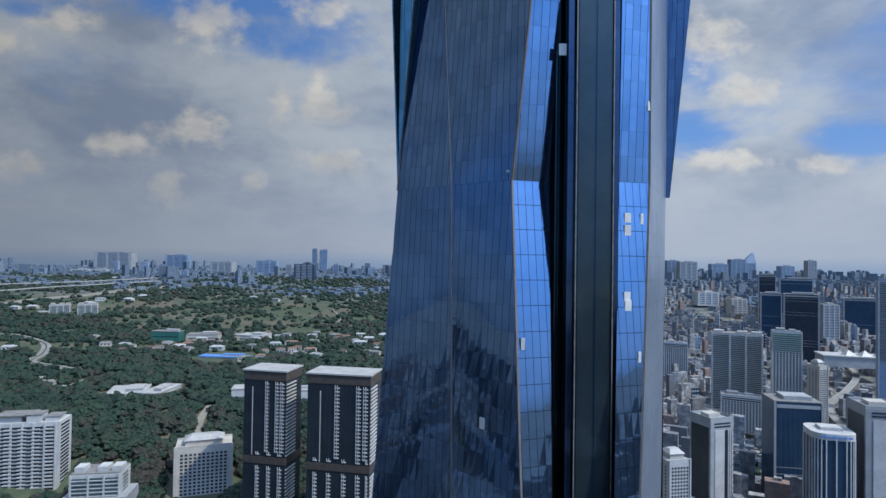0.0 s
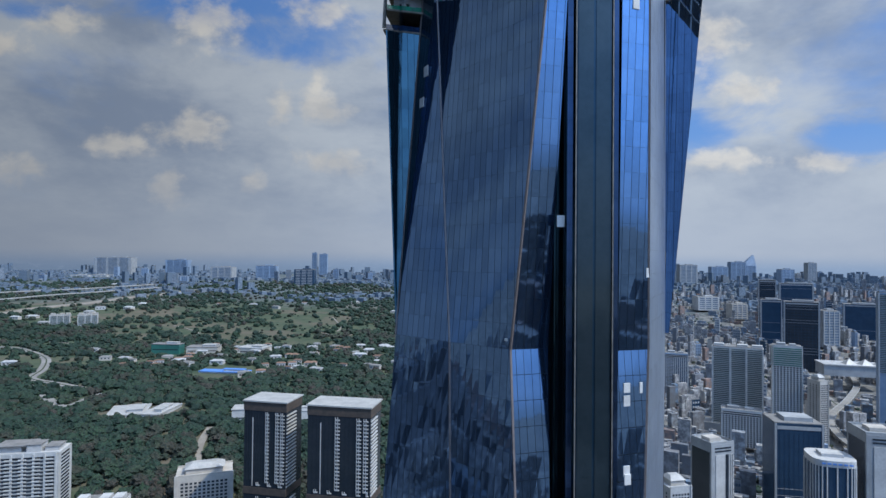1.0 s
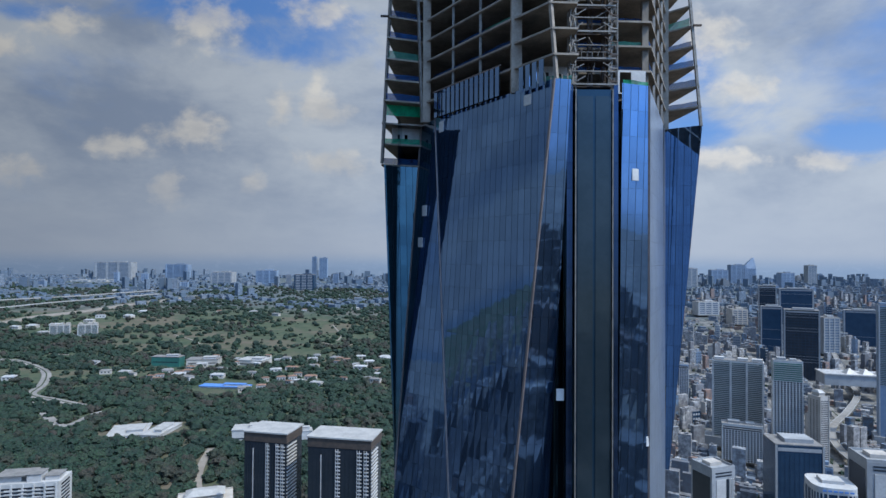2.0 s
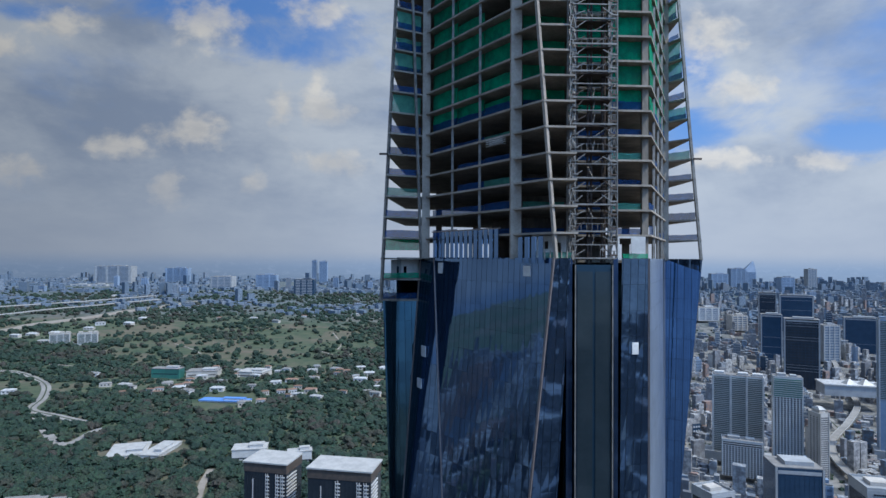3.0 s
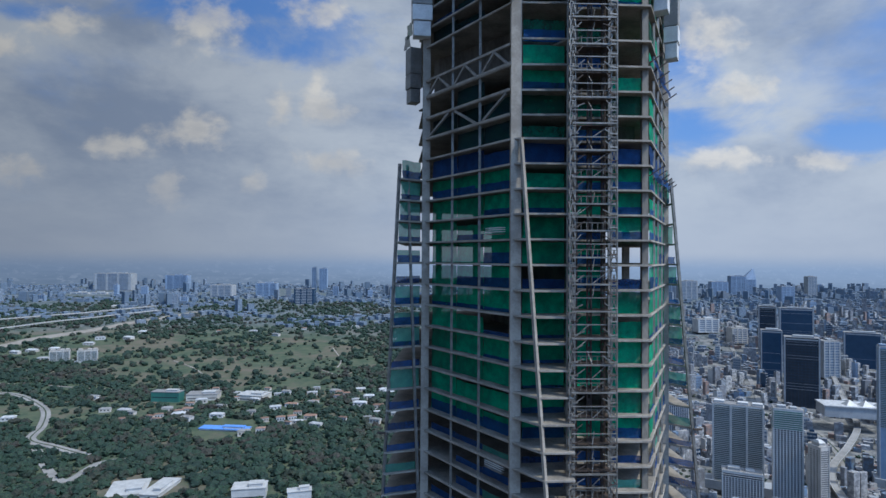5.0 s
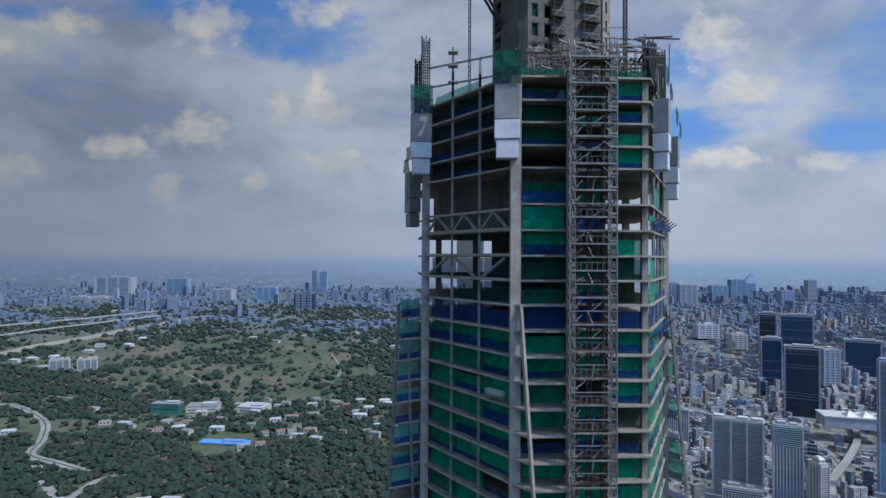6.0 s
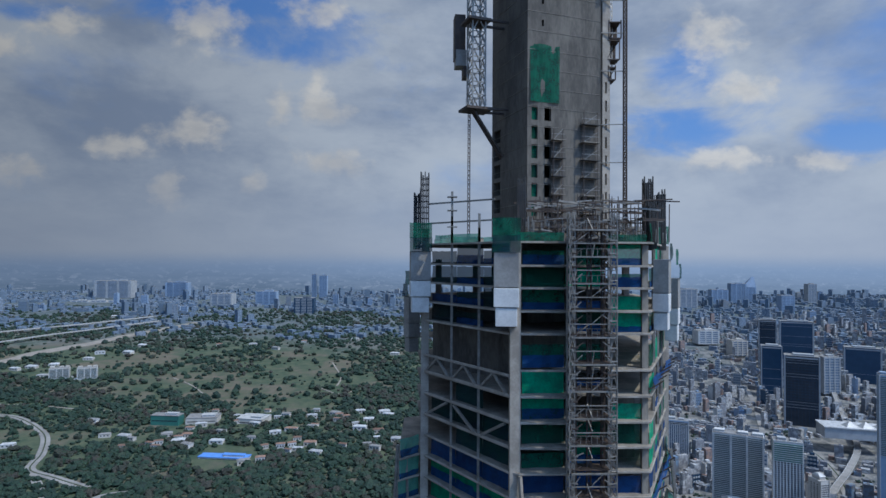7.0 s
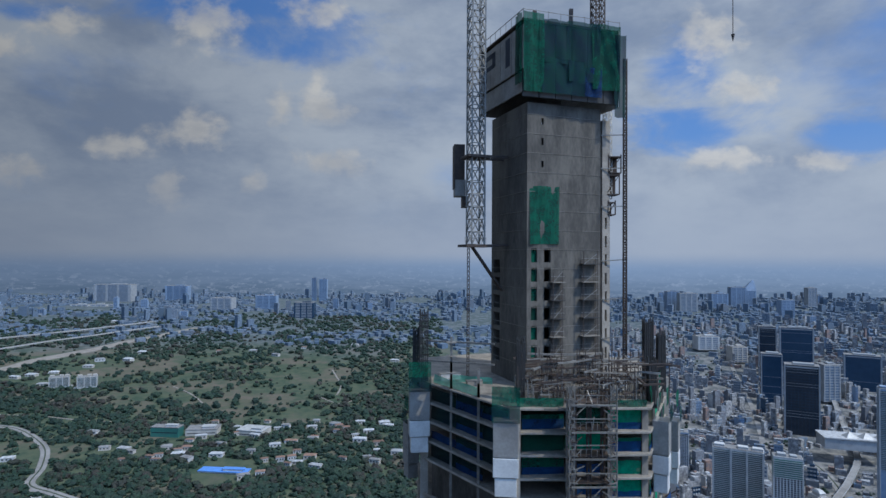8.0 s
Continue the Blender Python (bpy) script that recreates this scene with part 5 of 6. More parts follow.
        for u, ww, hh in ((-0.2, 0.3, 4.0), (0.2, 0.22, 2.6)):
            b.piece("plant_room", u * w, d * 0.5, top + hh / 2 + 0.6, (w * ww, d * 0.45, hh), BG)
        return
    if style == "slab":
        for k in range(n):
            z = top - 4 - k * floor
            glass = BAND
            for u, ww in ((-0.31, 0.30), (0.02, 0.26), (0.33, 0.27)):
                b.piece("window_band", u * w, -0.05, z, (w * ww, 0.5, 1.7), glass)
                b.piece("balcony_slab", u * w, -0.5, z - 1.3, (w * ww, 1.2, 0.5), BW)
            b.piece("flank_window", sd * w / 2, d / 2, z, (0.4, d * 0.5, 1.5), glass)
        for u in (-0.48, -0.135, 0.175, 0.48):
            b.piece("pier", u * w, -0.5, mid, (w * 0.035, 1.6, h), BW)
        b.piece("roof", 0, d / 2, top + 0.5, (w * 0.97, d * 0.97, 1.0), ROOF_G)
        for u in (-0.36, 0.1, 0.38):
            b.piece("plant_room", u * w, d * 0.45, top + 2.5, (w * 0.2, d * 0.5, 4.5), wall)
        b.piece("podium", 0, d / 2, base + 8, (w * 1.3, d * 1.3, 16), BG)
        return
    if style == "dark":
        for u in (-0.485, 0.485):
            b.piece("edge_pier", u * w, -0.2, mid, (w * 0.045, 1.2, h), BG)
        b.piece("top_band", 0, -0.1, top - 5, (w * 0.9, 0.8, 4.0), BG)
        for k in range(int((top - seen) / 8)):
            b.piece("floor_line", 0, -0.06, top - 12 - k * 8, (w * 0.93, 0.3, 0.7), BG if rng.random() < 0.2 else BB)
        for k in range(9):
            b.piece("mullion", (k - 4) * w * 0.1, -0.08, mid, (0.5, 0.4, h * 0.97), BB)
        b.piece("roof", 0, d / 2, top + 0.5, (w, d, 1.0), ROOF_G)
        b.piece("plant_room", w * 0.05, d / 2, top + 3, (w * 0.6, d * 0.6, 5), BG)
        return
    if style == "fins":
        b.piece("front_panel", -w * 0.12, -0.25, mid - 4, (w * 0.4, 0.7, h - 14), BW)
        b.piece("dark_slot", w * 0.17, -0.1, mid - 4, (w * 0.1, 0.5, h - 14), BD)
        for k in range(3):
            b.piece("fin", w * (0.26 + 0.08 * k), -0.4, mid - 4, (w * 0.035, 0.9, h - 14), BW)
        for k in range(2):
            b.piece("louvre", 0, -0.1, top - 4 - k * 3.2, (w * 0.7, 0.5, 1.4), BD)
        b.piece("flank", sd * w / 2, d / 2, mid - 3, (0.5, d * 0.84, h - 10), BD)
        for v in (0.02, 0.98):
            b.piece("parapet", 0, d * v, top + 1.2, (w, 0.6, 2.4), wall)
        for u in (-0.49, 0.49):
            b.piece("parapet", u * w, d / 2, top + 1.2, (0.6, d * 0.96, 2.4), wall)
        b.piece("plant_room", 0, d * 0.55, top + 1.8, (w * 0.5, d * 0.4, 3.6), BC)
        for k in range(int((top - seen) / 6)):
            b.piece("pier_window", w * 0.47, -0.05, top - 12 - k * 6, (w * 0.03, 0.4, 2.0), WIN)
        return
    if style == "low":
        b.piece("roof", 0, d / 2, top + 0.6, (w + 1.5, d + 1.5, 1.2), ROOF_B if "blue" in label else (ROOF_W if "white" in label else ROOF_G))
        b.piece("window_band", 0, -0.05, (base + top) / 2 + 1, (w * 0.9, 0.4, 1.8), WIN)
        loft = b.piece("loft", w * 0.2, d * 0.45, top + 3, (w * 0.4, d * 0.5, 3.6), BW)
        b.piece("loft_roof", w * 0.2, d * 0.45, top + 5, (w * 0.45, d * 0.55, 0.6), ROOF_B if "blue" in label else ROOF_W, under=loft)
        return
    # distant blocks
    m = max(2, int((top - base) / 9))
    for k in range(m):
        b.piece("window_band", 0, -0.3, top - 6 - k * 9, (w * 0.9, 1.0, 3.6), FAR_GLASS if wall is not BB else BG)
    for k in range(4):
        b.piece("pier", (k - 1.5) * w * 0.3, -0.5, mid, (w * 0.06, 1.6, h), wall)
    b.piece("roof", 0, d / 2, top + 1, (w * 0.94, d * 0.9, 2.0), ROOF_G)
    b.piece("plant_room", w * 0.1, d / 2, top + 4, (w * 0.4, d * 0.4, 6), wall)
    if name == "spire_tower":
        bm = bmesh.new()
        lo = [bm.verts.new(b.place(u * w, v, top)) for u, v in ((-0.5, 0), (0.5, 0), (0.5, d), (-0.5, d))]
        hi = [bm.verts.new(b.place(u * w, v, top + 75)) for u, v in ((0.3, d * 0.4), (0.42, d * 0.4), (0.42, d * 0.5), (0.3, d * 0.5))]
        bm.faces.new(hi)
        for k in range(4):
            bm.faces.new((lo[k], lo[(k + 1) % 4], hi[(k + 1) % 4], hi[k]))
        part("spire", bm, wall, b.e)


building('apartment_block', 'white stepped apartment block with balconies below the hill', -393.8, 556.7, -40, 39.9, 60.4, 30.0, 12.0, MATS['W'], 'apt')
building('office_block', 'cream office block with a grid of windows and hipped roof', -236.0, 581.1, -40, 13.1, 52.0, 30.0, 20.0, MATS['C'], 'office')
building('low_block', 'white low block with rooftop plant rooms', -305.5, 523.5, -30, 5.8, 41.2, 25.0, 10.0, MATS['W'], 'slab')
building('residential_tower', 'dark slab tower with white balcony columns and flat white roof', -152.3, 526.0, -40, 98.4, 40.3, 30.0, -12.0, MATS['D'], 'twin')
building('residential_tower', 'dark slab tower with white balcony columns, the wider of a pair', -84.1, 505.6, -40, 100.0, 55.7, 30.0, -10.0, MATS['D'], 'twin')
building('slab_tower', 'white twin-winged residential slab with rows of small windows', 540.3, 1059.9, -85, 70.7, 84.0, 26.0, -27.0, MATS['W'], 'slab')
building('teal_tower', 'white tower with teal glass upper storeys', 575.9, 968.0, -80, 87.0, 43.0, 26.0, -24.0, MATS['W'], 'grid')
building('black_tower', 'black glass office tower with pale edges', 1044.9, 1685.6, -110, 110.7, 88.0, 44.0, -28.0, MATS['D'], 'dark')
building('dark_tower', 'dark slim high-rise in a cluster', 1277.4, 2278.4, -60, 153.8, 60.0, 40.0, -24.0, MATS['D'], 'dark')
building('dark_tower', 'dark broad high-rise in a cluster', 1453.5, 2380.6, -60, 137.2, 120.0, 40.0, -24.0, MATS['B'], 'dark')
building('slab_tower', 'pale slab tower with a podium', 557.4, 1379.3, -90, 8.2, 52.0, 28.0, -20.0, MATS['F'], 'grid')
building('hotel_block', 'pale blue hotel block with a regular window grid', 511.9, 990.9, -85, -24.8, 62.0, 30.0, -24.0, MATS['W'], 'grid')
building('concrete_tower', 'grey concrete tower with white fins and open crown', 288.4, 618.0, -90, 36.4, 29.7, 30.0, 18.0, MATS['G'], 'fins')
building('glass_tower', 'dark blue glass office tower with pale corner piers', 419.6, 694.5, -90, 38.1, 52.0, 40.0, -10.0, MATS['B'], 'dark')
building('curved_tower', 'blue glass tower with white vertical fins and crown', 375.0, 560.7, -90, 40.8, 37.5, 38.0, -15.0, MATS['B'], 'round')
building('fin_tower', 'pale tower with deep vertical fins', 420.8, 560.7, -90, 64.7, 35.0, 38.0, -12.0, MATS['G'], 'fins')
building('small_tower', 'small white block with dotted windows', 229.7, 574.6, -90, 7.3, 22.8, 25.0, 12.0, MATS['W'], 'office')
building('blue_tower', 'tall pale blue residential tower with window rows', 862.6, 1103.3, -95, 169.4, 54.0, 32.0, -30.0, MATS['F'], 'slab')
building('dark_tower', 'dark glass high-rise behind the stadium', 1502.7, 2074.0, -80, 76.7, 110.0, 45.0, -30.0, MATS['B'], 'dark')
building('white_hall', 'low hall with a broad white metal roof in woods', -437.0, 812.0, -6, 10.0, 48.0, 56.0, 18.0, MATS['W'], 'low')
building('white_hall', 'long low building with a white metal roof in woods', -392.0, 812.0, -6, 12.0, 26.0, 60.0, -4.0, MATS['W'], 'low')
building('white_hall', 'long hall with a white sheet roof in the woods', -263.8, 799.9, -5, 18.9, 44.4, 26.0, 10.0, MATS['W'], 'low')
building('white_hall', 'narrow long shed with a white roof in woods', -191.7, 783.7, -5, 19.9, 31.2, 14.0, 16.0, MATS['W'], 'low')
building('teal_hall', 'low building with a teal front among trees', -630.0, 1330.4, 0, 24.6, 65.7, 24.0, -4.0, MATS['T'], 'low')
building('brown_hall', 'brown walled hall with a flat grey roof', -554.2, 1348.6, 0, 16.9, 68.5, 40.0, 8.0, MATS['C'], 'low')
building('white_hall', 'pale low hall with a white sheet roof', -434.1, 1340.4, 0, 18.0, 62.8, 44.0, -12.0, MATS['C'], 'low')
building('blue_hall', 'low hall with a bright blue metal roof', -412.9, 1104.5, 0, 8.1, 94.7, 22.0, -6.0, MATS['W'], 'low')
building('yellow_block', 'pale yellow apartment slab above the woods', -1182.0, 1790.0, -5, 42.0, 54.0, 20.0, 24.0, MATS['C'], 'slab')
building('yellow_block', 'pale yellow apartment slab beside its neighbour', -1096.0, 1790.0, -5, 44.0, 54.0, 20.0, 24.0, MATS['C'], 'slab')
building('white_block', 'white stepped apartment block beside the viaduct', -2149.9, 3086.0, 30, 68.2, 120.0, 40.0, 0.0, MATS['W'], 'far')
building('white_slab', 'row of white apartment slabs beyond the viaduct', -2377.4, 3796.4, 60, 96.6, 118.4, 30.0, 0.0, MATS['W'], 'far')
building('white_slab', 'white apartment slab in a distant row', -2253.0, 3796.4, 60, 98.4, 107.3, 30.0, 0.0, MATS['W'], 'far')
building('white_slab', "white apartment slab at a row's end", -2141.5, 3796.4, 60, 99.9, 92.5, 30.0, 0.0, MATS['W'], 'far')
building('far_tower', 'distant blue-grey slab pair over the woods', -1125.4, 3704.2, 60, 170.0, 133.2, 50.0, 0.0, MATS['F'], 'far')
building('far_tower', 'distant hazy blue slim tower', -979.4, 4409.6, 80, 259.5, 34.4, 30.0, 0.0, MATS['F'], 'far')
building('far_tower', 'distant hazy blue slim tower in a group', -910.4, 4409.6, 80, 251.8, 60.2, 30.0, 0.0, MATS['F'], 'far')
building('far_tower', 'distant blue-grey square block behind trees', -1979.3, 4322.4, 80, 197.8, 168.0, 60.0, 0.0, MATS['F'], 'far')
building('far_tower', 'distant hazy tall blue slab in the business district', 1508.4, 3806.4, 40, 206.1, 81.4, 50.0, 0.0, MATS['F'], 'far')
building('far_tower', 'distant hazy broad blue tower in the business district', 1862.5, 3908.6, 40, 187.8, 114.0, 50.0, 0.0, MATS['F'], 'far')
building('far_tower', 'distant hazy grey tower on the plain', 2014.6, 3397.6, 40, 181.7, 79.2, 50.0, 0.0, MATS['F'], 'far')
building('far_tower', 'distant pale stepped block amid low town', 1260.7, 2477.8, -20, 44.6, 67.2, 50.0, 0.0, MATS['C'], 'far')
building('far_tower', 'brown-grey slab behind the black tower', 1306.7, 1966.8, -60, 62.2, 57.0, 50.0, 0.0, MATS['G'], 'far')
building('grey_slab', 'dark ribbed slab beside the black tower', 1116.2, 1966.8, -90, 97.6, 62.0, 40.0, -24.0, MATS['B'], 'dark')
building('small_block', 'narrow dark block beside the curved railway', 604.8, 932.3, -80, 37.3, 16.1, 25.0, 10.0, MATS['C'], 'office')
building('far_tower', 'broad grey-blue distant slab block', -2367.6, 4179.1, 90, 211.8, 267.3, 80.0, 0.0, MATS['G'], 'far')
building('far_tower', 'pale distant twin slab over woods', -1369.3, 3606.8, 40, 160.2, 132.6, 80.0, 0.0, MATS['G'], 'far')
building('far_tower', 'dark distant slab above the woods', -786.3, 3300.4, 60, 157.1, 112.0, 60.0, 0.0, MATS['B'], 'far')
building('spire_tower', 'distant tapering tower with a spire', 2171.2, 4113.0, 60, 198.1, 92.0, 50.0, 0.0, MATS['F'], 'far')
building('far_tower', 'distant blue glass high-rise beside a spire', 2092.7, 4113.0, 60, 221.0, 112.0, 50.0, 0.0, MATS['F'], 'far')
building('far_tower', 'distant grey pair of high-rise slabs', 1565.8, 3704.2, 40, 200.1, 115.2, 50.0, 0.0, MATS['G'], 'far')
building('far_tower', 'distant lone stepped high-rise block', 2615.9, 4113.0, 60, 220.3, 64.0, 50.0, 0.0, MATS['G'], 'far')
building('far_tower', 'distant pale low block with bays', 1222.6, 2687.2, 0, 60.9, 98.8, 60.0, 0.0, MATS['W'], 'far')


def market_hall():
    """Pale hall with three peaked vents on its roof."""
    e = empty("market_hall", (HALL[0], HALL[1], HALL[2]), "low hall with a pale roof and three peaked vents", "hall")
    x, y, z = HALL
    bm = bmesh.new()
    box(bm, (x, y, z + 9), (140, 64, 26), radians(-16))
    part("wall", bm, BG, e)
    bm = bmesh.new()
    box(bm, (x, y, z + 23), (144, 68, 3), radians(-16))
    part("roof", bm, ROOF_H, e)
    for k in range(3):
        bm = bmesh.new()
        bmesh.ops.create_cone(bm, cap_ends=True, segments=4, radius1=19, radius2=0.5, depth=13, matrix=Matrix.Translation((x - 12 + k * 34, y - 8 - k * 9, z + 31)) @ Matrix.Rotation(radians(39), 4, "Z"))
        part("roof_peak", bm, ROOF_W, e)


HALL = (1036, 1466, -53)
market_hall()


def house(x, y, w, d, h, rz, roof, wall, label):
    z = land(x, y)
    e = empty("house", (x, y, z), label, "house", "houses on the hill")
    t = radians(rz)
    c, s = math.cos(t), math.sin(t)

    def at2(u, v, zz):
        return (x + u * c - v * s, y + u * s + v * c, z + zz)
    bm = bmesh.new()
    box(bm, at2(0, 0, h / 2 - 1), (w, d, h + 2), t)
    part("wall", bm, wall, e)
    bm = bmesh.new()
    lo = [bm.verts.new(at2(u * (w / 2 + 0.8), v * (d / 2 + 0.8), h)) for u, v in ((-1, -1), (1, -1), (1, 1), (-1, 1))]
    hi = [bm.verts.new(at2(u * w * 0.3, 0, h + d * 0.22)) for u in (-1, 1)]
    bm.faces.new((lo[0], lo[1], hi[1], hi[0]))
    bm.faces.new((lo[2], lo[3], hi[0], hi[1]))
    bm.faces.new((lo[1], lo[2], hi[1]))
    bm.faces.new((lo[3], lo[0], hi[0]))
    bm.faces.new(lo[::-1])
    part("roof", bm, roof, e)
    for k in range(3):
        bm = bmesh.new()
        box(bm, at2((k - 1) * w * 0.3, -d / 2 - 0.02, h * 0.55), (w * 0.14, 0.3, h * 0.35), t)
        part("window", bm, WIN, e)


def house_at(x, y, w, kind):
    rng = random.Random(int(x * 3 + y))
    roof, label = {"r": (ROOF_R, "small house with a brown clay tile roof among trees"), "w": (ROOF_H, "long low building with a pale metal roof among trees"), "g": (ROOF_G, "low building with a weathered grey roof among trees")}[kind]
    FOOTPRINTS.append((x, y, w * 0.55))
    house(x, y, w, w * rng.uniform(0.4, 0.65), rng.uniform(6, 10), rng.uniform(-25, 25), roof, BC if rng.random() < 0.6 else BW, label)


house_at(-581, 1226, 22, 'g')
house_at(-573, 1174, 17, 'r')
house_at(-549, 1209, 17, 'r')
house_at(-509, 1159, 22, 'g')
house_at(-541, 1304, 24, 'w')
house_at(-558, 1284, 17, 'r')
house_at(-474, 1246, 22, 'g')
house_at(-449, 1335, 24, 'w')
house_at(-421, 1306, 24, 'w')
house_at(-466, 1326, 17, 'r')
house_at(-359, 1249, 24, 'w')
house_at(-302, 1213, 17, 'r')
house_at(-303, 1172, 17, 'r')
house_at(-308, 1374, 24, 'w')
house_at(-287, 1309, 17, 'r')
house_at(-244, 1353, 17, 'r')
house_at(-227, 1375, 17, 'r')
house_at(-171, 1354, 24, 'w')
house_at(-202, 1433, 24, 'w')
house_at(-129, 1401, 24, 'w')
house_at(-94, 1217, 24, 'w')
house_at(-200, 1174, 17, 'r')
house_at(-323, 1162, 17, 'r')
house_at(-806, 1341, 24, 'w')
house_at(-711, 1224, 22, 'g')
house_at(-648, 1207, 22, 'g')
house_at(-670, 1224, 24, 'w')
house_at(-861, 1152, 24, 'w')
house_at(-901, 2338, 23, 'r')
house_at(-779, 2385, 33, 'w')
house_at(-663, 2305, 33, 'w')
house_at(-588, 2461, 23, 'r')
house_at(-383, 2539, 33, 'w')
house_at(-183, 2229, 33, 'w')
house_at(-647, 1367, 24, 'w')
house_at(-587, 1167, 17, 'r')
house_at(-1698, 3251, 33, 'w')
house_at(-1714, 3025, 33, 'w')
house_at(-1264, 2138, 33, 'w')
house_at(-1249, 2046, 33, 'w')
house_at(-1166, 2151, 33, 'w')
house_at(-1192, 2303, 33, 'w')
house_at(-1307, 1953, 33, 'w')
house_at(-1351, 1907, 33, 'w')
house_at(-1376, 1865, 33, 'w')
house_at(-1243, 1804, 33, 'w')
house_at(-339, 1085, 17, 'r')
house_at(-366, 1071, 22, 'g')


def hamlet():
    """More roofs round the blue hall and along the hill road."""
    rng = random.Random(31)
    for k in range(46):
        x, y = rng.uniform(-640, -130), rng.uniform(1120, 1430)
        if min(math.hypot(f[0] - x, f[1] - y) - f[2] for f in FOOTPRINTS) > 6:
            house_at(x, y, rng.uniform(13, 30), rng.choice("rrwwg"))


hamlet()

# ---- woods and town ----


def stuff_mesh(name, verts, faces, mat, label, category):
    me = bpy.data.meshes.new(name)
    nv, nf = len(verts), len(faces)
    me.vertices.add(nv)
    me.vertices.foreach_set("co", verts.astype(np.float32).ravel())
    k = faces.shape[1]
    me.loops.add(nf * k)
    me.loops.foreach_set("vertex_index", faces.astype(np.int32).ravel())
    me.polygons.add(nf)
    me.polygons.foreach_set("loop_start", np.arange(0, nf * k, k, dtype=np.int32))
    me.update(calc_edges=True)
    me.shade_flat()
    me.materials.append(mat)
    return tagged(new(name, me), label, category, kind="stuff")


def foliage_material():
    m = bpy.data.materials.new("foliage")
    m.use_nodes = True
    t = m.node_tree
    p = t.nodes["Principled BSDF"]
    p.inputs["Roughness"].default_value = 0.8
    r = t.nodes.new("ShaderNodeNewGeometry").outputs["Random Per Island"]
    co = t.nodes.new("ShaderNodeTexCoord").outputs["Object"]
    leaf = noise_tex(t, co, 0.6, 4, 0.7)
    patch = noise_tex(t, co, 0.006, 4, 0.6)
    ramp = t.nodes.new("ShaderNodeValToRGB")
    t.links.new(math_node(t, "ADD", math_node(t, "MULTIPLY", r, 0.55), math_node(t, "MULTIPLY", smooth(t, patch, 0.36, 0.64), 0.45)), ramp.inputs[0])
    els = ramp.color_ramp.elements
    els[0].position, els[0].color = 0.1, (0.008, 0.032, 0.020, 1)
    els[1].position, els[1].color = 0.9, (0.058, 0.042, 0.034, 1)
    for pos, c in ((0.35, (0.013, 0.046, 0.025, 1)), (0.55, (0.026, 0.062, 0.028, 1)), (0.72, (0.042, 0.046, 0.028, 1))):
        el = els.new(pos)
        el.color = c
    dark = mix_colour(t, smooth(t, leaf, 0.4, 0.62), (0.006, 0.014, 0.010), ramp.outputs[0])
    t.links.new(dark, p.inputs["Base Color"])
    return m


def clump_shape(seed, subdiv):
    bm = bmesh.new()
    bmesh.ops.create_icosphere(bm, subdivisions=subdiv, radius=1.0)
    for v in bm.verts:
        q = v.co + Vector((seed * 7.3, 0, 0))
        v.co *= 1 + 0.6 * noise.noise(q * 1.7) + 0.38 * noise.noise(q * 4.3)
        v.co.z *= 0.8
    bm.verts.ensure_lookup_table()
    vs = np.array([v.co[:] for v in bm.verts])
    fs = np.array([[v.index for v in f.verts] for f in bm.faces])
    bm.free()
    return vs, fs


def scatter_trees():
    rng = random.Random(5)
    close = [clump_shape(k + 20, 3) for k in range(6)]
    near = [clump_shape(k, 2) for k in range(6)]
    far = [clump_shape(k + 9, 1) for k in range(4)]
    keep = np.array(ROAD_POINTS)
    blocked = np.array(FOOTPRINTS)
    verts, faces, off = [], [], 0
    tries = 0
    count = 0
    while count < 21000 and tries < 110000:
        tries += 1
        y = 330 + 3100 * rng.random() ** 1.5
        s = rng.uniform(-0.86, 0.0) if rng.random() < 0.84 else rng.uniform(0.27, 0.9)
        x = s * y
        right = s > 0.1
        # open grass and bare soil between the woods
        open_ = noise.noise((x / 330, y / 330, 3.0)) + 0.45 * noise.noise((x / 90, y / 90, 7.0))
        limit = 0.6 if y < 1150 else (-0.04 if 1430 < y < 2350 and s < -0.1 else 0.2)
        if open_ > limit and rng.random() < 0.86:
            continue
        if right and noise.noise((x / 120, y / 120, 1.0)) < 0.12:
            continue
        if len(keep) and np.min(np.hypot(keep[:, 0] - x, keep[:, 1] - y) - keep[:, 2] * 0.5) < 5:
            continue
        if np.min(np.hypot(blocked[:, 0] - x, blocked[:, 1] - y) - blocked[:, 2]) < 2:
            continue
        r = (2.6 + 6.6 * rng.random() ** 1.5) * (1.0 if y < 1500 else 1.25) * (0.6 if right else 1.0)
        sv, sf = rng.choice(close if y < 760 else near if y < 1700 else far)
        a = rng.uniform(0, 6.28)
        c, q = math.cos(a), math.sin(a)
        z = land(x, y) + r * 0.55
        v = np.empty_like(sv)
        v[:, 0] = x + r * (sv[:, 0] * c - sv[:, 1] * q)
        v[:, 1] = y + r * (sv[:, 0] * q + sv[:, 1] * c)
        v[:, 2] = z + r * rng.uniform(0.7, 1.15) * sv[:, 2]
        verts.append(v)
        faces.append(sf + off)
        off += len(sv)
        count += 1
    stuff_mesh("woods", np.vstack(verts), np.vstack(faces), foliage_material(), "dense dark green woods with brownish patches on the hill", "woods")


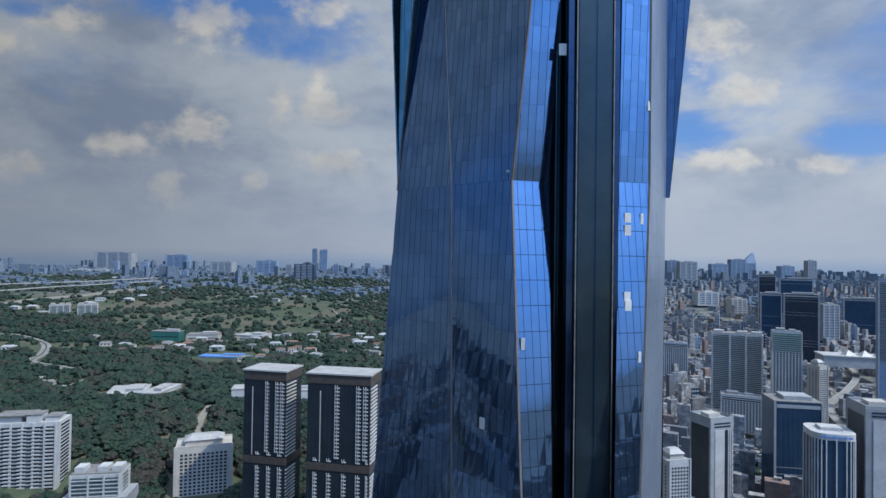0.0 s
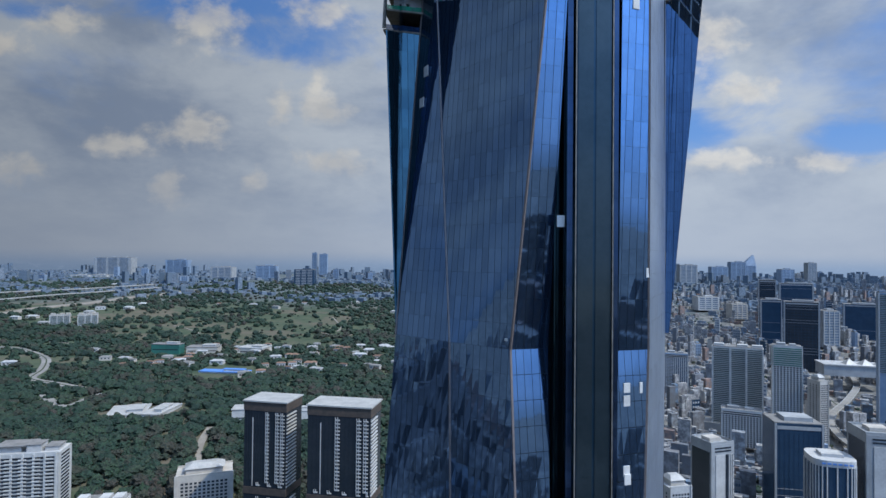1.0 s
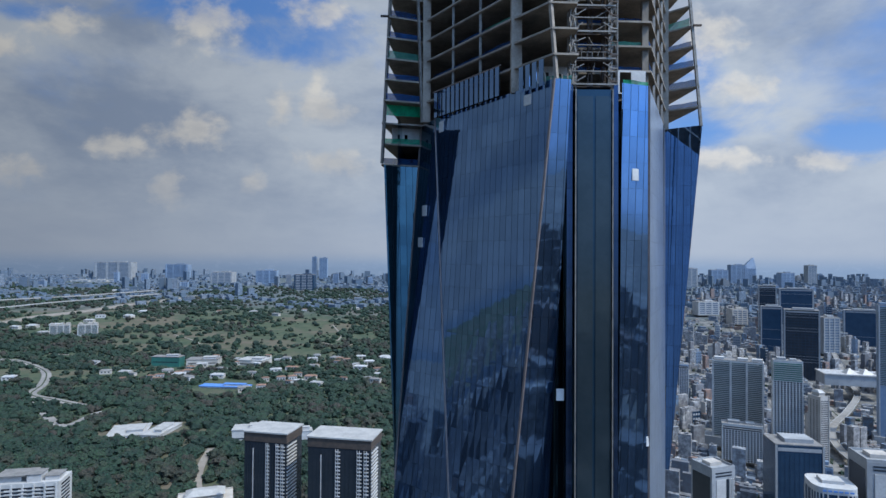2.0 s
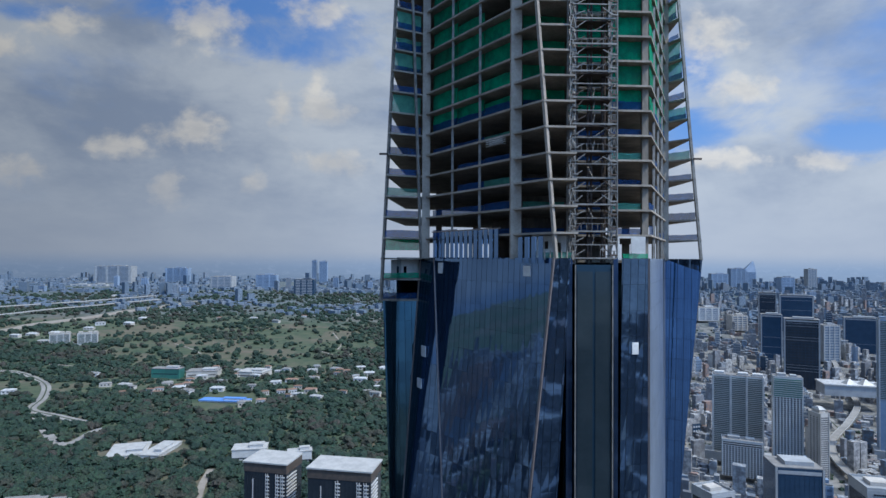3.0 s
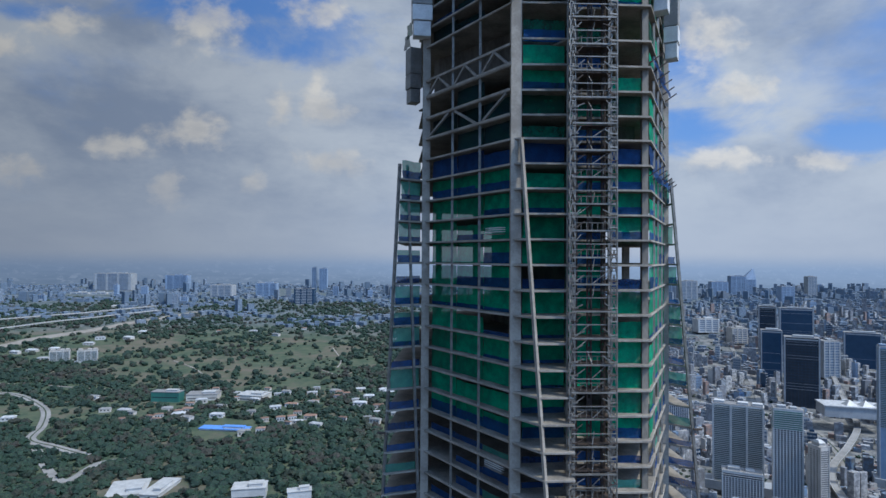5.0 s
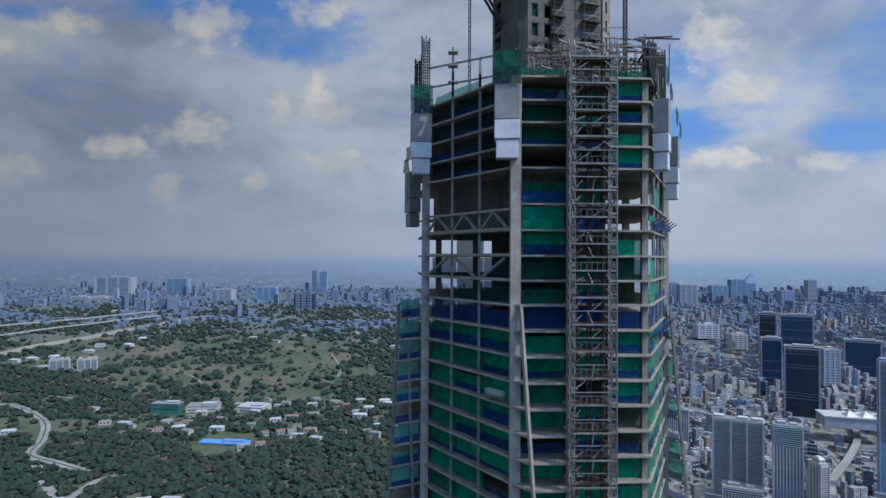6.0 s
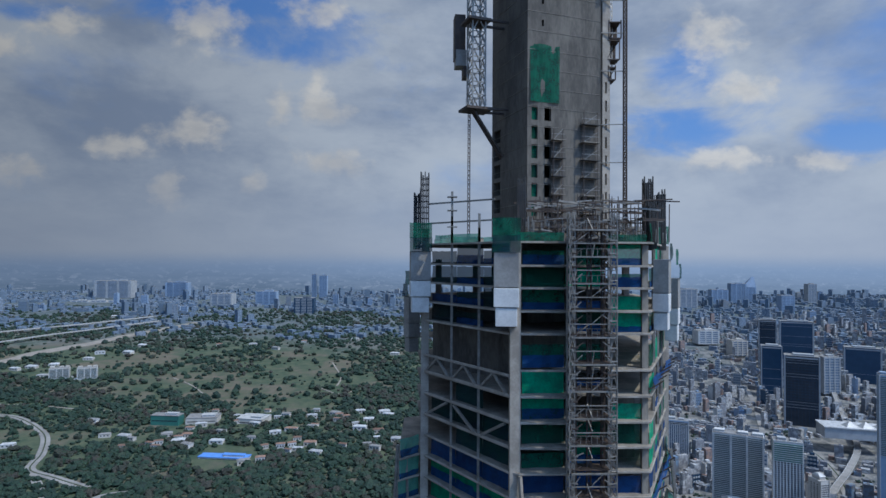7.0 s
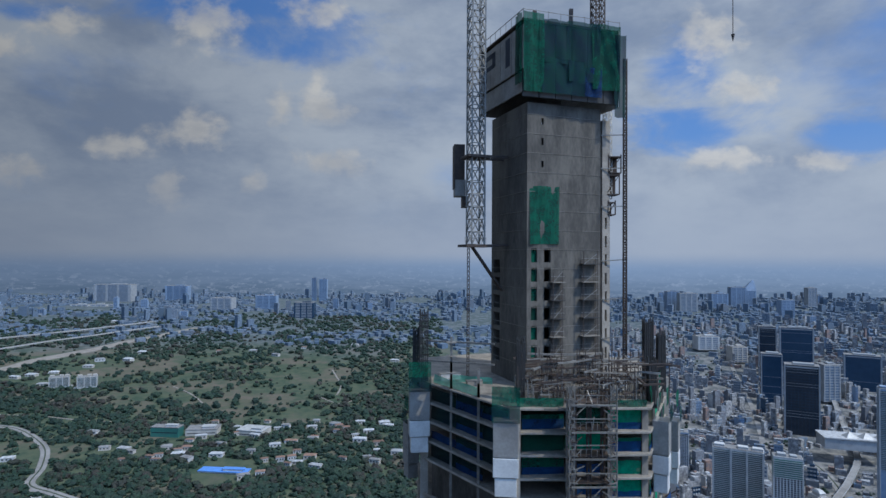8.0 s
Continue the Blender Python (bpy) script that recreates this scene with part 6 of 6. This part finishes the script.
def town_material(name, colours, grime):
    m = bpy.data.materials.new(name)
    m.use_nodes = True
    t = m.node_tree
    p = t.nodes["Principled BSDF"]
    p.inputs["Roughness"].default_value = 0.85
    r = t.nodes.new("ShaderNodeNewGeometry").outputs["Random Per Island"]
    co = t.nodes.new("ShaderNodeTexCoord").outputs["Object"]
    ramp = t.nodes.new("ShaderNodeValToRGB")
    ramp.color_ramp.interpolation = "CONSTANT"
    t.links.new(r, ramp.inputs[0])
    els = ramp.color_ramp.elements
    els[0].position, els[0].color = 0.0, (*colours[0], 1)
    els[1].position, els[1].color = 0.9, (*colours[-1], 1)
    for k, c in enumerate(colours[1:-1]):
        el = els.new((0.22, 0.40, 0.56, 0.68, 0.78)[k])
        el.color = (*c, 1)
    dirt = noise_tex(t, co, 0.12, 5, 0.7)
    col = mix_colour(t, smooth(t, dirt, 0.35, 0.7), grime, ramp.outputs[0])
    t.links.new(col, p.inputs["Base Color"])
    return m


def scatter_town():
    """Low town in the valley, high-rise belts far off, and the quarter behind the camera."""
    rng = random.Random(21)
    cube_f = np.array([(0, 3, 2, 1), (4, 5, 6, 7), (0, 1, 5, 4), (1, 2, 6, 5), (2, 3, 7, 6), (3, 0, 4, 7)])
    cube_v = np.array([(-1, -1, 0), (1, -1, 0), (1, 1, 0), (-1, 1, 0), (-1, -1, 1), (1, -1, 1), (1, 1, 1), (-1, 1, 1)], dtype=float)
    blocked = np.array(FOOTPRINTS + [(HALL[0], HALL[1], 95)])
    keep = np.array(ROAD_POINTS)
    made = [0, 0]
    sets = {"near": ([], []), "far": ([], []), "rear": ([], [])}

    def put(key, x, y, z, w, d, h, a):
        vs, fs = sets[key]
        c, q = math.cos(a), math.sin(a)
        v = np.empty((8, 3))
        v[:, 0] = x + cube_v[:, 0] * w / 2 * c - cube_v[:, 1] * d / 2 * q
        v[:, 1] = y + cube_v[:, 0] * w / 2 * q + cube_v[:, 1] * d / 2 * c
        v[:, 2] = z - 4 + cube_v[:, 2] * (h + 4)
        fs.append(cube_f + 8 * len(vs))
        vs.append(v)

    def free(x, y, r):
        if np.min(np.hypot(blocked[:, 0] - x, blocked[:, 1] - y) - blocked[:, 2]) < r:
            return False
        return np.min(np.hypot(keep[:, 0] - x, keep[:, 1] - y) - keep[:, 2] * 0.5) > r
    for k in range(11000):
        y = 380 + 2800 * rng.random() ** 1.2
        x = rng.uniform(0.27, 0.92) * y
        # rows of shophouses along two street directions
        a = 0.35 if noise.noise((x / 500, y / 500, 2.0)) > 0 else -0.5
        if noise.noise((x / 120, y / 120, 1.0)) > 0.16:
            continue
        w, d = rng.uniform(7, 26), rng.uniform(7, 14)
        h = rng.uniform(6, 16) if rng.random() < 0.86 else rng.uniform(18, 60)
        if not free(x, y, w * 0.5):
            continue
        if h > 17 and y > 650 and made[0] < 105:
            made[0] += 1
            wall = rng.choice("WCGGWFB")
            building("mid_rise", {"W": "white mid-rise block among the shophouses", "C": "cream mid-rise block among the shophouses", "G": "grey concrete mid-rise block in the town", "F": "blue-grey mid-rise block in the town", "B": "dark blue glass mid-rise block in town"}[wall], x, y, land(x, y) - 2, land(x, y) + h, w, d + 6, math.degrees(a), MATS[wall], "far")
            continue
        put("near", x, y, land(x, y), w, d, h, a)
        if rng.random() < 0.4:
            put("near", x + rng.uniform(-3, 3), y + rng.uniform(-2, 2), land(x, y) + h, w * 0.3, d * 0.4, rng.uniform(1, 3), a)
    for k in range(9500):
        y = 2500 + 2490 * rng.random() ** 0.8
        s = rng.uniform(-0.9, 0.95)
        x = s * y
        wood = noise.noise((x / 420, y / 420, 5.0))
        if wood > ((-0.1 if y < 3100 else 0.1) if s < 0 else 0.28):
            continue
        tall = noise.noise((x / 300, y / 300, 9.0)) > 0.12 and y > 2900
        w, d = rng.uniform(14, 42), rng.uniform(12, 30)
        h = rng.uniform(6, 20)
        if tall and rng.random() < 0.22:
            h, w = rng.uniform(26, 72), rng.uniform(18, 45)
        if not free(x, y, w * 0.5):
            continue
        if h > 30 and made[1] < 34:
            made[1] += 1
            wall = rng.choice("GFFFGF")
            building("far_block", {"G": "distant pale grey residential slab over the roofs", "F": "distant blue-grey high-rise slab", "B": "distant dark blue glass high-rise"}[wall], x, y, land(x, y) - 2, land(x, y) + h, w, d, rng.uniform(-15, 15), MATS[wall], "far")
            continue
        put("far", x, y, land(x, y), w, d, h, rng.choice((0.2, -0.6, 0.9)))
    for k in range(3200):
        a = rng.uniform(math.pi * 0.79, math.pi * 2.2)
        r = rng.uniform(150, 1700)
        x, y = r * math.cos(a), r * math.sin(a)
        if math.hypot(x - 20, y - 115) < 90:
            continue
        w, d = rng.uniform(14, 48), rng.uniform(14, 40)
        h = rng.uniform(10, 40) if rng.random() < 0.72 else rng.uniform(50, 150)
        put("rear", x, y, land(x, y), w, d, h, rng.uniform(-0.6, 0.6))
    mats = {"near": town_material("town_walls", ((0.27, 0.28, 0.30), (0.42, 0.405, 0.39), (0.60, 0.59, 0.57), (0.33, 0.20, 0.15), (0.15, 0.17, 0.20), (0.36, 0.39, 0.42), (0.16, 0.25, 0.36)), (0.13, 0.13, 0.14)),
            # far walls and their grime are blued: haze put into the colour
            "far": town_material("hazed_far_town_walls", ((0.13, 0.17, 0.225), (0.165, 0.21, 0.275), (0.27, 0.295, 0.34), (0.19, 0.195, 0.21), (0.10, 0.14, 0.185), (0.20, 0.25, 0.32), (0.125, 0.185, 0.27)), (0.105, 0.14, 0.18))}
    mats["rear"] = town_material("rear_quarter_walls", ((0.13, 0.13, 0.135), (0.24, 0.23, 0.225), (0.42, 0.41, 0.40), (0.18, 0.115, 0.095), (0.08, 0.095, 0.115), (0.17, 0.18, 0.195), (0.08, 0.12, 0.17)), (0.065, 0.068, 0.076))
    for key, label in (("near", "rows of low shophouses with pale and rusty roofs"), ("far", "distant belts of pale haze-tinted blocks and slabs"), ("rear", "dense high-rise quarter facing the tower")):
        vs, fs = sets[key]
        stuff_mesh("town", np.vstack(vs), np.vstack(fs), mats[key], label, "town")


scatter_trees()
scatter_town()
